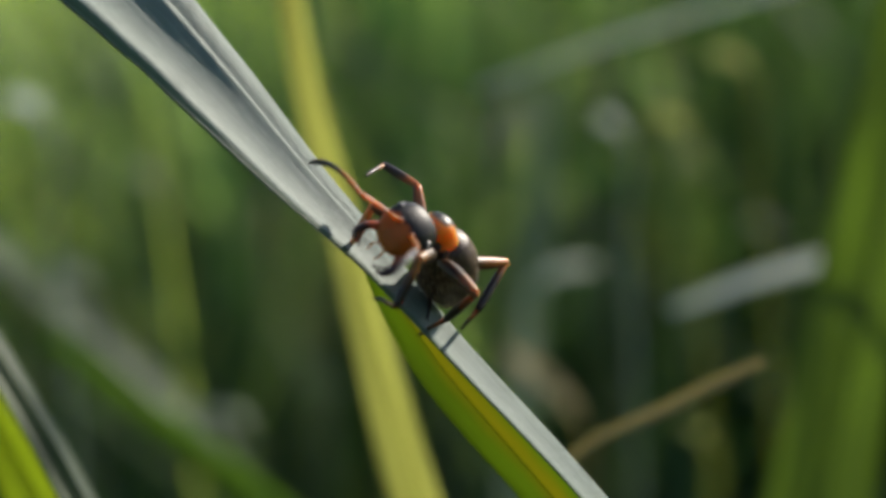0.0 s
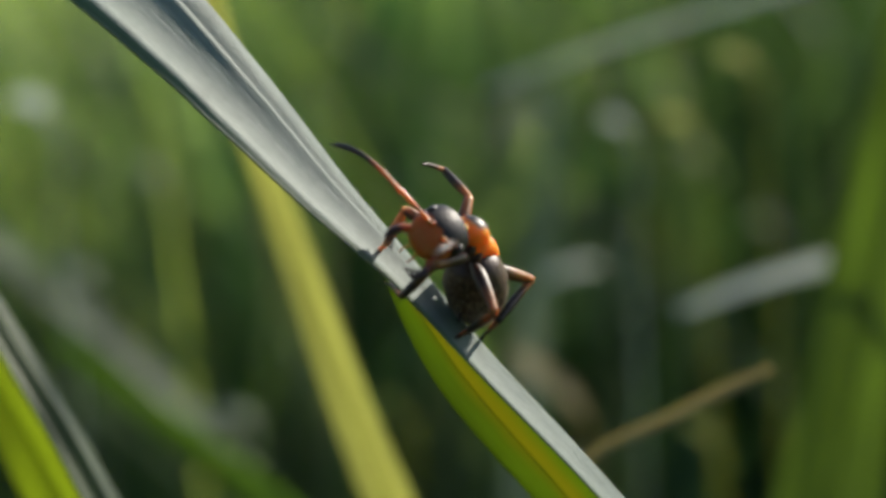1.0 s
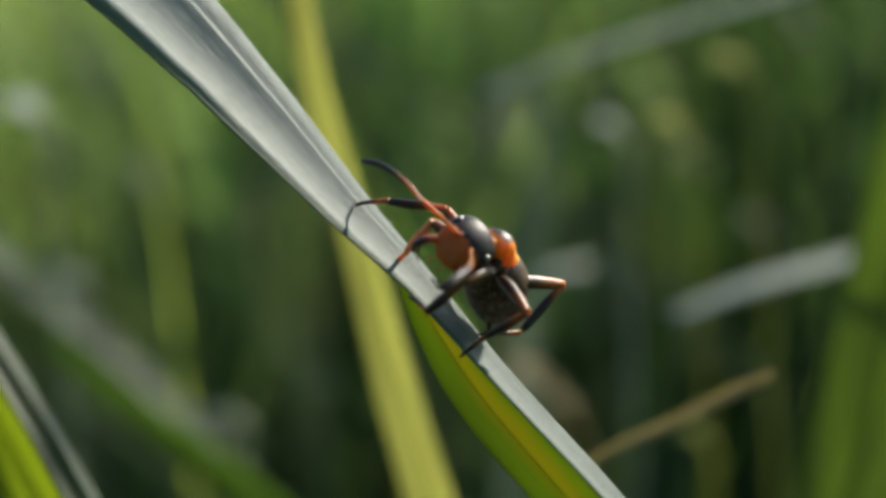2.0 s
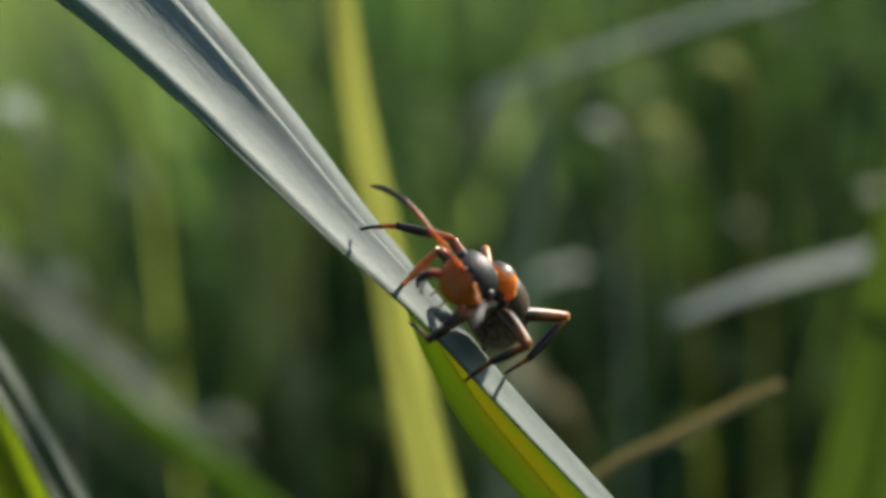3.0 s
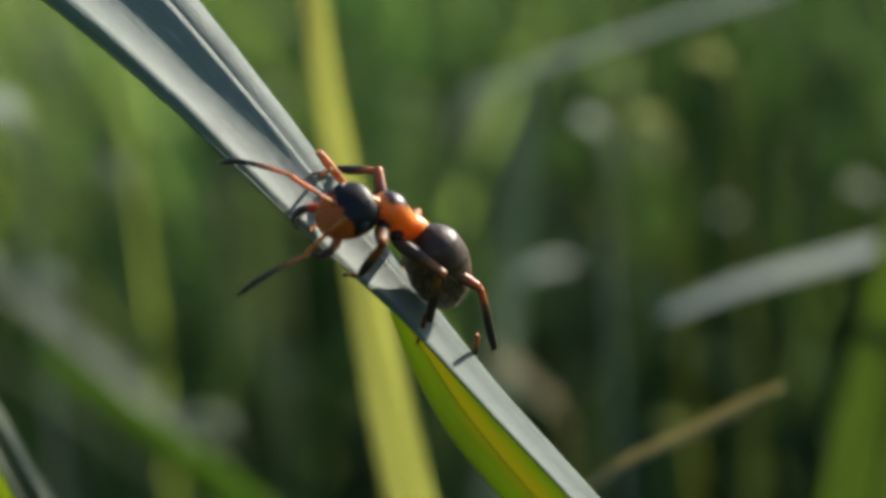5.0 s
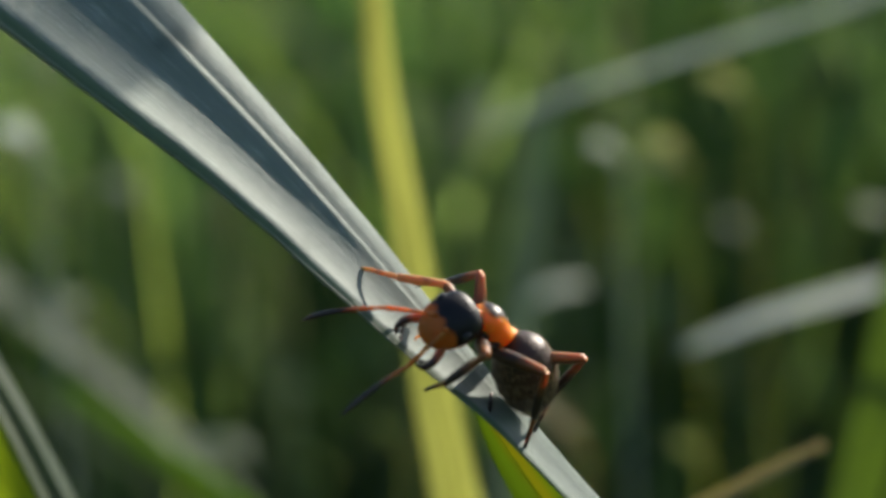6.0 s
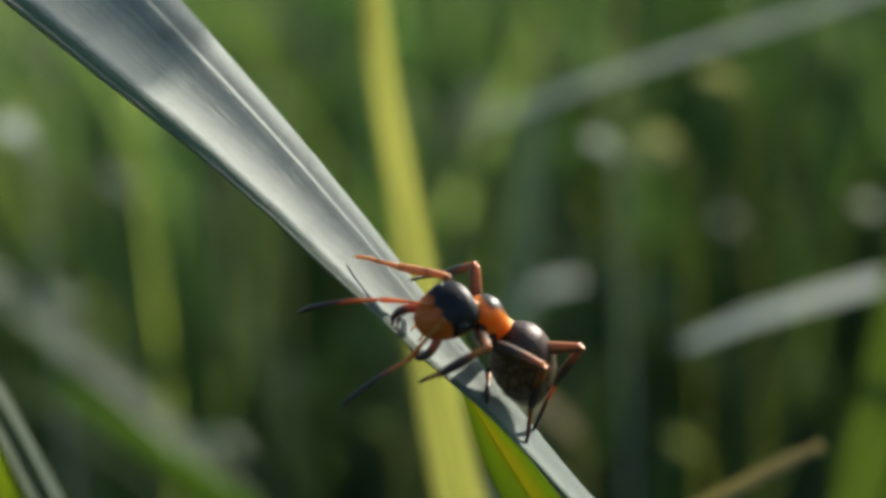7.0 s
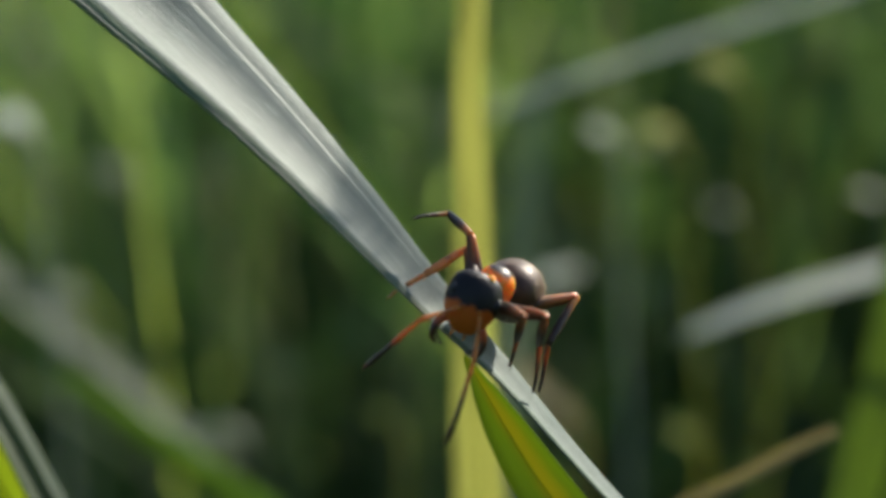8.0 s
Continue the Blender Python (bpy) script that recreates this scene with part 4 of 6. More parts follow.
def motions():
    walk(long_blade, [(0, pose(-0.00455, 0.00086, 0.25533, -8.9, 0.7, -1.3)), (0.5, pose(-0.00417, 0.00110, 0.25554, -11.7, 2.0, 1.2)),
        (1, pose(-0.00410, 0.00096, 0.25526, -10.4, 0.6, 0.1)), (1.5, pose(-0.00352, 0.00108, 0.25523, -12.1, 1.7, 1.4)),
        (3, pose(-0.00418, 0.00099, 0.25501, -11.0, 1.2, -1.2)), (3.5, pose(-0.00460, 0.00071, 0.25494, -7.0, 0.1, -5.3)),
        (4.2, pose(-0.00481, 0.00085, 0.25514, -8.5, 0.7, -4.6)), (5.3, pose(-0.00505, 0.00099, 0.25546, -9.7, 1.2, -4.1)),
        (5.5, pose(-0.00495, 0.00070, 0.25509, -7.5, -0.6, -6.4)), (5.7, pose(-0.00504, 0.00061, 0.25485, -8.9, -1.7, -5.5)),
        (6, pose(-0.00422, 0.00062, 0.25463, -11.2, -0.6, -3.7)), (6.5, pose(-0.00412, 0.00066, 0.25467, -12.1, 0.0, -3.2)),
        (7, pose(-0.00414, 0.00097, 0.25489, -16.0, 1.6, 0.4)), (7.3, pose(-0.00411, 0.00096, 0.25494, -16.0, 1.8, 0.2)),
        (7.4, pose(-0.00411, 0.00096, 0.25497, -16.0, 1.9, 0.1)), (7.5, pose(-0.00411, 0.00096, 0.25500, -16.0, 1.9, 0.1)),
        (7.7, pose(-0.00460, 0.00120, 0.25539, -18.3, 3.4, 1.9)), (8, pose(-0.00477, 0.00125, 0.25547, -18.9, 3.2, 2.4))])
    walk(bract, [(0, pose(-0.00428, 0.00091, 0.25559, -8.9, 0.7, -1.3)), (0.5, pose(-0.00390, 0.00115, 0.25580, -11.7, 2.0, 1.2)),
        (1, pose(-0.00383, 0.00101, 0.25552, -10.4, 0.6, 0.1)), (1.5, pose(-0.00326, 0.00113, 0.25549, -12.1, 1.7, 1.4)),
        (3, pose(-0.00391, 0.00104, 0.25527, -11.0, 1.2, -1.2)), (3.5, pose(-0.00434, 0.00076, 0.25521, -7.0, 0.1, -5.3)),
        (4.2, pose(-0.00454, 0.00089, 0.25540, -8.5, 0.7, -4.6)), (5.3, pose(-0.00505, 0.00099, 0.25546, -9.7, 1.2, -4.1)),
        (5.5, pose(-0.00495, 0.00070, 0.25509, -7.5, -0.6, -6.4)), (5.7, pose(-0.00504, 0.00061, 0.25485, -8.9, -1.7, -5.5)),
        (6, pose(-0.00422, 0.00062, 0.25463, -11.2, -0.6, -3.7)), (6.5, pose(-0.00412, 0.00066, 0.25467, -12.1, 0.0, -3.2)),
        (7, pose(-0.00414, 0.00097, 0.25489, -16.0, 1.6, 0.4)), (7.3, pose(-0.00411, 0.00096, 0.25494, -16.0, 1.8, 0.2)),
        (7.4, pose(-0.00411, 0.00096, 0.25497, -16.0, 1.9, 0.1)), (7.5, pose(-0.00411, 0.00096, 0.25500, -16.0, 1.9, 0.1)),
        (7.7, pose(-0.00460, 0.00120, 0.25539, -18.3, 3.4, 1.9)), (8, pose(-0.00477, 0.00125, 0.25547, -18.9, 3.2, 2.4))])
    walk(shade_blade, [(0, pose(0.04104, 0.05925, 0.31724, -10.0, 0.0, 0.0)), (0.5, pose(0.04153, 0.05927, 0.31790, -10.0, 0.0, 0.0)), (1, pose(0.04074, 0.05926, 0.31779, -10.0, 0.0, 0.0)),
        (1.5, pose(0.04106, 0.05932, 0.31840, -10.0, 0.0, 0.0)), (3, pose(0.03984, 0.05976, 0.31838, -10.0, 0.0, 0.0)), (3.5, pose(0.03934, 0.05996, 0.31783, -10.0, 0.0, 0.0)),
        (4.2, pose(0.03999, 0.06004, 0.31763, -10.0, 0.0, 0.0)), (5.3, pose(0.03924, 0.06028, 0.31857, -10.0, 0.0, 0.0)), (5.5, pose(0.03928, 0.06245, 0.31948, -10.0, 0.0, 0.0)),
        (5.7, pose(0.03873, 0.06271, 0.31941, -10.0, 0.0, 0.0)), (6, pose(0.04116, 0.06055, 0.31724, -10.0, 0.0, 0.0)), (6.5, pose(0.04031, 0.06099, 0.31831, -10.0, 0.0, 0.0)),
        (7, pose(0.04212, 0.06107, 0.31763, -10.0, 0.0, 0.0)), (7.2, pose(0.04202, 0.06169, 0.31802, -10.0, 0.0, 0.0)), (7.3, pose(0.04457, 0.06092, 0.31575, -10.0, 0.0, 0.0)),
        (7.4, pose(0.04670, 0.06020, 0.31386, -10.0, 0.0, 0.0)), (7.5, pose(0.04726, 0.06040, 0.31347, -10.0, 0.0, 0.0)), (7.6, pose(0.04803, 0.06021, 0.31283, -10.0, 0.0, 0.0)),
        (7.7, pose(0.04884, 0.06094, 0.31260, -10.0, 0.0, 0.0)), (7.8, pose(0.04987, 0.06034, 0.31120, -10.0, 0.0, 0.0)), (8, pose(0.05175, 0.06075, 0.31001, -10.0, 0.0, 0.0))])
    walk(yellow_blade, [(0, pose(0.00000, 0.00000, 0.25000, -10.0, -0.0, 0.0)), (0.5, pose(-0.00049, 0.00005, 0.25030, -10.2, -1.5, 0.3)),
        (1, pose(-0.00325, 0.00014, 0.25080, -10.3, -5.5, 1.0)), (1.5, pose(-0.00141, 0.00013, 0.25075, -10.3, -3.7, 0.5)),
        (3, pose(0.00041, 0.00011, 0.25100, -10.7, 3.4, -2.0)), (3.5, pose(-0.00061, 0.00013, 0.25112, -10.8, 2.3, -2.0)),
        (4.2, pose(-0.00139, 0.00018, 0.25137, -11.0, 1.9, -2.2)), (5.3, pose(-0.00132, 0.00018, 0.25160, -11.3, 3.4, -3.0)),
        (5.5, pose(-0.00189, 0.00054, 0.25348, -11.8, 1.9, -2.6)), (5.7, pose(-0.00139, 0.00053, 0.25441, -12.0, 4.2, -3.8)),
        (6, pose(-0.00092, 0.00045, 0.25438, -12.0, 4.6, -4.0)), (6.5, pose(-0.00147, 0.00047, 0.25446, -12.1, 2.7, -3.8)),
        (7, pose(-0.00081, 0.00044, 0.25456, -12.3, 4.2, -4.1)), (7.3, pose(-0.00013, 0.00035, 0.25434, -12.4, 6.1, -4.6)),
        (7.4, pose(0.00025, 0.00030, 0.25424, -12.4, 6.9, -4.8)), (7.5, pose(0.00062, 0.00025, 0.25415, -12.5, 7.7, -5.0)),
        (7.7, pose(0.00068, 0.00010, 0.25380, -12.5, 9.3, -5.6)), (8, pose(0.00119, -0.00008, 0.25333, -12.7, 12.9, -6.6))])
    walk(edge_blade, [(0, pose(0.00000, 0.00000, 0.25000, -10.0, -0.0, 0.0)), (0.5, pose(0.00000, 0.00004, 0.25023, -10.2, -0.2, 0.0)),
        (1, pose(0.00051, 0.00006, 0.25035, -10.3, 0.0, 0.0)), (1.5, pose(0.00007, 0.00012, 0.25068, -10.3, -0.6, -0.0)),
        (3, pose(-0.00163, 0.00018, 0.25113, -10.7, 0.4, -1.4)), (3.5, pose(-0.00209, 0.00019, 0.25122, -10.7, 0.2, -1.7)),
        (4.2, pose(-0.00351, 0.00045, 0.25244, -11.0, -2.6, -1.4)), (5.3, pose(-0.00379, 0.00029, 0.25166, -11.3, 0.6, -2.4)),
        (5.5, pose(-0.00483, 0.00083, 0.25434, -11.8, -2.0, -1.8)), (5.7, pose(-0.00504, 0.00062, 0.25397, -12.0, 2.2, -3.4)),
        (6, pose(-0.00453, 0.00060, 0.25417, -12.0, 1.6, -3.4)), (6.5, pose(-0.00474, 0.00054, 0.25395, -12.1, 2.0, -3.6)),
        (7, pose(-0.00506, 0.00065, 0.25442, -12.2, 1.3, -3.5)), (7.3, pose(-0.00522, 0.00063, 0.25435, -12.3, 1.3, -3.5)),
        (7.4, pose(-0.00532, 0.00064, 0.25436, -12.4, 1.2, -3.5)), (7.5, pose(-0.00541, 0.00064, 0.25436, -12.4, 1.1, -3.5)),
        (7.7, pose(-0.00603, 0.00066, 0.25446, -12.3, 0.2, -3.6)), (8, pose(-0.00596, 0.00055, 0.25403, -12.4, 0.9, -3.9))])
    walk(lower_leaf, [(0, pose(0.00000, 0.00000, 0.25000, -10.0, -0.0, 0.0)), (0.5, pose(-0.00001, 0.00004, 0.25024, -10.2, -0.2, 0.0)),
        (1, pose(0.00060, 0.00006, 0.25035, -10.3, 0.0, 0.0)), (1.5, pose(0.00012, 0.00012, 0.25070, -10.3, -0.6, -0.0)),
        (3, pose(-0.00165, 0.00018, 0.25112, -10.7, 0.4, -1.4)), (3.5, pose(-0.00212, 0.00019, 0.25121, -10.7, 0.2, -1.7)),
        (4.2, pose(-0.00367, 0.00048, 0.25252, -11.0, -2.6, -1.4)), (5.3, pose(-0.00396, 0.00029, 0.25164, -11.3, 0.6, -2.4)),
        (5.5, pose(-0.00513, 0.00086, 0.25440, -11.8, -2.0, -1.8)), (5.7, pose(-0.00519, 0.00062, 0.25390, -12.0, 2.2, -3.4)),
        (6, pose(-0.00457, 0.00059, 0.25413, -12.0, 1.6, -3.4)), (6.5, pose(-0.00480, 0.00053, 0.25389, -12.1, 2.0, -3.6)),
        (7, pose(-0.00515, 0.00065, 0.25438, -12.2, 1.3, -3.5)), (7.3, pose(-0.00532, 0.00063, 0.25431, -12.3, 1.3, -3.5)),
        (7.4, pose(-0.00542, 0.00063, 0.25432, -12.4, 1.2, -3.5)), (7.5, pose(-0.00552, 0.00064, 0.25433, -12.4, 1.1, -3.5)),
        (7.7, pose(-0.00615, 0.00067, 0.25446, -12.3, 0.2, -3.6)), (8, pose(-0.00605, 0.00055, 0.25401, -12.4, 0.9, -3.9))])
    walk(tall_blade, [(0, pose(0.00000, 0.00000, 0.25000, -10.0, -0.0, 0.0)), (0.5, pose(0.00009, 0.00003, 0.25018, -10.2, -0.0, -0.0)),
        (1, pose(0.00007, 0.00006, 0.25036, -10.3, -0.0, 0.0)), (1.5, pose(0.00076, 0.00008, 0.25046, -10.3, -0.0, -0.1)),
        (3, pose(0.00136, 0.00014, 0.25127, -10.7, -0.0, -1.3)), (3.5, pose(0.00082, 0.00012, 0.25130, -10.7, -0.0, -1.6)),
        (4.2, pose(0.00115, 0.00012, 0.25153, -11.0, -0.0, -1.9)), (5.3, pose(0.00140, 0.00012, 0.25187, -11.3, -0.0, -2.3)),
        (5.5, pose(0.00231, 0.00041, 0.25363, -11.8, -0.0, -2.2)), (5.7, pose(0.00087, 0.00049, 0.25474, -12.0, -0.0, -2.9)),
        (6, pose(-0.00019, 0.00049, 0.25474, -12.0, -0.0, -3.0)), (6.5, pose(-0.00025, 0.00045, 0.25467, -12.1, -0.0, -3.2)),
        (7, pose(-0.00015, 0.00048, 0.25489, -12.2, -0.0, -3.2)), (7.3, pose(-0.00025, 0.00046, 0.25482, -12.3, -0.0, -3.2)),
        (7.4, pose(-0.00030, 0.00045, 0.25479, -12.4, -0.0, -3.2)), (7.5, pose(-0.00035, 0.00044, 0.25476, -12.4, -0.0, -3.2)),
        (7.7, pose(-0.00085, 0.00036, 0.25454, -12.3, -0.0, -3.6)), (8, pose(-0.00107, 0.00030, 0.25435, -12.4, -0.0, -3.7))])
    walk(ant, [(0, pose(0.00004, -0.00122, 0.25056, -29.6, -25.0, -115.2)), (0.5, pose(0.00060, -0.00112, 0.25110, -29.9, -26.5, -114.5)),
        (1, pose(0.00076, -0.00117, 0.25085, -29.2, -24.5, -113.0)), (1.5, pose(0.00147, -0.00117, 0.25085, -29.1, -24.7, -110.2)),
        (3, pose(0.00065, -0.00138, 0.25018, -29.6, -27.4, -109.8)), (3.5, pose(0.00015, -0.00143, 0.25002, -29.7, -27.3, -112.6)),
        (4.2, pose(-0.00011, -0.00138, 0.25040, -28.8, -25.5, -111.0)), (5.3, pose(-0.00385, -0.00070, 0.25335, -26.4, -30.9, -147.4)),
        (5.5, pose(-0.00353, -0.00095, 0.25242, -26.3, -31.4, -146.0)), (5.7, pose(-0.00330, -0.00112, 0.25244, -28.5, -35.0, -139.3)),
        (6, pose(-0.00222, -0.00128, 0.25220, -28.9, -33.3, -134.7)), (6.5, pose(-0.00219, -0.00126, 0.25242, -28.8, -33.4, -134.9)),
        (7, pose(-0.00228, -0.00122, 0.25264, -28.7, -33.5, -134.9)), (7.3, pose(-0.00250, -0.00118, 0.25287, -29.5, -34.2, -130.1)),
        (7.4, pose(-0.00244, -0.00116, 0.25300, -29.5, -31.5, -122.4)), (7.5, pose(-0.00238, -0.00114, 0.25314, -29.0, -28.8, -115.6)),
        (7.7, pose(-0.00254, -0.00117, 0.25316, -25.9, -18.4, -107.1)), (8, pose(-0.00308, -0.00114, 0.25330, -26.4, -20.5, -108.4))])
    walk(limb["head"], [(0, pose(0.00212, -0.00021, -0.00056, -25.6, 41.8, 4.3)), (0.5, pose(0.00216, -0.00030, -0.00062, -25.4, 43.3, 4.6)),
        (1, pose(0.00214, -0.00032, -0.00061, -27.2, 42.2, 1.1)), (1.5, pose(0.00215, -0.00046, -0.00058, -29.0, 43.6, -2.4)),
        (3, pose(0.00208, -0.00036, -0.00061, -29.3, 46.3, -2.7)), (3.5, pose(0.00210, -0.00032, -0.00066, -27.5, 45.1, 0.4)),
        (4.2, pose(0.00211, -0.00041, -0.00060, -29.7, 44.1, -3.6)), (5.3, pose(0.00203, 0.00007, -0.00082, -19.3, 54.0, 17.8)),
        (5.5, pose(0.00191, 0.00013, -0.00079, -19.6, 54.9, 16.5)), (5.7, pose(0.00181, 0.00003, -0.00065, -20.1, 61.2, 12.0)),
        (6, pose(0.00197, -0.00020, -0.00073, -24.7, 61.8, 3.8)), (6.5, pose(0.00201, -0.00023, -0.00073, -24.7, 61.8, 3.8)),
        (7, pose(0.00201, -0.00023, -0.00073, -24.7, 61.8, 3.8)), (7.3, pose(0.00189, -0.00020, -0.00096, -17.0, 68.5, 10.2)),
        (7.4, pose(0.00179, -0.00025, -0.00099, -15.1, 72.4, 7.7)), (7.5, pose(0.00171, -0.00029, -0.00102, -12.0, 75.3, 7.2)),
        (7.7, pose(0.00167, -0.00031, -0.00084, 14.6, 73.4, 30.5)), (8, pose(0.00161, -0.00018, -0.00086, 31.0, 73.2, 51.8))])
    walk(limb["gaster"], [(0, pose(-0.00137, -0.00000, -0.00074, -1.3, -33.3, -11.5)), (0.5, pose(-0.00146, 0.00014, -0.00129, -1.5, -31.8, -11.2)),
        (1, pose(-0.00151, 0.00026, -0.00126, -2.7, -33.2, -12.8)), (1.5, pose(-0.00147, 0.00013, -0.00110, -4.6, -32.1, -14.0)),
        (3, pose(-0.00133, -0.00020, -0.00062, -5.5, -29.5, -13.7)), (3.5, pose(-0.00134, -0.00016, -0.00074, -3.8, -30.4, -12.7)),
        (4.2, pose(-0.00137, -0.00010, -0.00083, -5.3, -31.7, -14.4)), (5.3, pose(-0.00213, 0.00086, -0.00026, 18.3, -37.1, -10.5)),
        (5.5, pose(-0.00200, 0.00073, -0.00005, 17.6, -36.4, -11.1)), (5.7, pose(-0.00190, 0.00080, -0.00038, 13.9, -30.9, -13.1)),
        (6, pose(-0.00173, 0.00072, -0.00050, 11.3, -31.2, -16.0)), (6.5, pose(-0.00170, 0.00069, -0.00054, 11.3, -31.2, -16.0)),
        (7, pose(-0.00170, 0.00069, -0.00046, 11.3, -31.2, -16.0)), (7.3, pose(-0.00166, 0.00045, -0.00054, 7.1, -26.8, -9.2)),
        (7.4, pose(-0.00171, 0.00036, -0.00035, 1.1, -23.2, -5.6)), (7.5, pose(-0.00176, 0.00032, -0.00014, -4.3, -18.8, -2.8)),
        (7.7, pose(-0.00180, 0.00004, -0.00020, 7.9, -4.9, 3.9)), (8, pose(-0.00181, 0.00002, 0.00017, 9.7, 1.4, 8.7))])
    walk(limb["scape_R"], [(0, pose(0.00284, -0.00025, -0.00039, -45.9, 1.5, -31.0)), (0.5, pose(0.00288, -0.00034, -0.00048, -47.7, -13.6, -61.6)),
        (1, pose(0.00286, -0.00038, -0.00045, -47.3, -10.5, -63.9)), (1.5, pose(0.00287, -0.00055, -0.00043, -50.6, -2.0, -45.0)),
        (3, pose(0.00280, -0.00045, -0.00049, -54.7, -12.2, -42.0)), (3.5, pose(0.00282, -0.00039, -0.00053, -51.6, -7.0, -38.1)),
        (4.2, pose(0.00283, -0.00051, -0.00046, -50.6, -3.8, -35.2)), (5.3, pose(0.00276, 0.00015, -0.00081, -53.8, 12.3, -33.7)),
        (5.5, pose(0.00265, 0.00019, -0.00080, -54.0, 16.8, -33.9)), (5.7, pose(0.00254, 0.00004, -0.00073, -22.0, 17.3, 16.7)),
        (6, pose(0.00270, -0.00025, -0.00082, -60.1, 35.3, -42.2)), (6.5, pose(0.00274, -0.00029, -0.00082, -60.1, 34.3, -42.3)),
        (7, pose(0.00274, -0.00029, -0.00082, -59.9, 37.1, -41.9)), (7.3, pose(0.00260, -0.00025, -0.00114, -65.3, 40.0, -47.3)),
        (7.4, pose(0.00248, -0.00036, -0.00122, -71.6, 48.7, -56.7)), (7.5, pose(0.00238, -0.00043, -0.00129, -76.6, 45.6, -65.7)),
        (7.7, pose(0.00234, -0.00045, -0.00113, -34.8, 13.9, -5.3)), (8, pose(0.00227, -0.00023, -0.00119, -50.2, 36.8, -27.6))])
    walk(limb["flagellum_R"], [(0, pose(0.00434, -0.00115, -0.00044, -34.2, 4.1, -104.8)),
        (0.5, pose(0.00368, -0.00183, -0.00007, -42.6, -7.0, -82.0)), (1, pose(0.00361, -0.00192, -0.00013, -42.6, 2.4, -90.1)),
        (1.5, pose(0.00411, -0.00178, -0.00037, -41.3, -0.4, -97.2)), (3, pose(0.00407, -0.00159, -0.00013, -43.7, -3.1, -96.0)),
        (3.5, pose(0.00419, -0.00146, -0.00032, -42.1, 0.2, -97.0)), (4.2, pose(0.00426, -0.00151, -0.00034, -45.7, 6.4, -96.9)),
        (5.3, pose(0.00418, -0.00080, -0.00119, -66.5, 36.2, -59.6)), (5.5, pose(0.00404, -0.00075, -0.00131, -66.2, 23.2, -91.6)),
        (5.7, pose(0.00414, 0.00052, -0.00125, -93.9, 35.2, -107.7)), (6, pose(0.00376, -0.00121, -0.00183, -77.2, 51.9, -63.5)),
        (6.5, pose(0.00381, -0.00126, -0.00181, -73.1, 51.2, -58.3)), (7, pose(0.00377, -0.00122, -0.00187, -73.7, 52.4, -58.6)),
        (7.3, pose(0.00351, -0.00124, -0.00226, -167.0, 69.6, -141.2)), (7.4, pose(0.00312, -0.00132, -0.00253, -173.2, 66.3, -151.0)),
        (7.5, pose(0.00288, -0.00155, -0.00254, -129.9, 75.8, -114.0)), (7.7, pose(0.00403, -0.00061, -0.00155, -97.8, 19.5, -145.8)),
        (8, pose(0.00351, -0.00088, -0.00224, -143.3, 57.1, -133.3))])
    walk(limb["femur_R1"], [(0, pose(0.00085, -0.00042, -0.00062, -0.0, -2.8, -61.8)), (0.5, pose(0.00085, -0.00042, -0.00062, -0.0, -0.2, -61.7)),
        (1, pose(0.00085, -0.00042, -0.00062, 0.0, -1.4, -63.9)), (1.5, pose(0.00085, -0.00042, -0.00062, -0.0, -1.5, -66.1)),
        (3, pose(0.00085, -0.00042, -0.00062, 0.0, -9.5, -65.5)), (3.5, pose(0.00085, -0.00042, -0.00062, -0.0, -8.9, -63.9)),
        (4.2, pose(0.00085, -0.00042, -0.00062, 0.0, -13.5, -66.3)), (5.3, pose(0.00085, -0.00042, -0.00062, -0.0, 3.9, -95.3)),
        (5.5, pose(0.00085, -0.00042, -0.00062, -0.0, -24.9, -99.3)), (5.7, pose(0.00085, -0.00042, -0.00062, 0.0, -9.4, -88.0)),
        (6, pose(0.00085, -0.00042, -0.00062, 0.0, -14.3, -80.2)), (6.5, pose(0.00085, -0.00042, -0.00062, -0.0, -17.4, -81.4)),
        (7, pose(0.00085, -0.00042, -0.00062, 0.0, -16.2, -83.3)), (7.3, pose(0.00085, -0.00042, -0.00062, 0.0, -24.6, -85.9)),
        (7.4, pose(0.00085, -0.00042, -0.00062, 0.0, -29.0, -82.1)), (7.5, pose(0.00085, -0.00042, -0.00062, 0.0, -32.2, -62.3)),
        (7.7, pose(0.00085, -0.00042, -0.00062, -0.0, -53.2, -76.6)), (8, pose(0.00085, -0.00042, -0.00062, 0.0, -41.0, -119.4))])
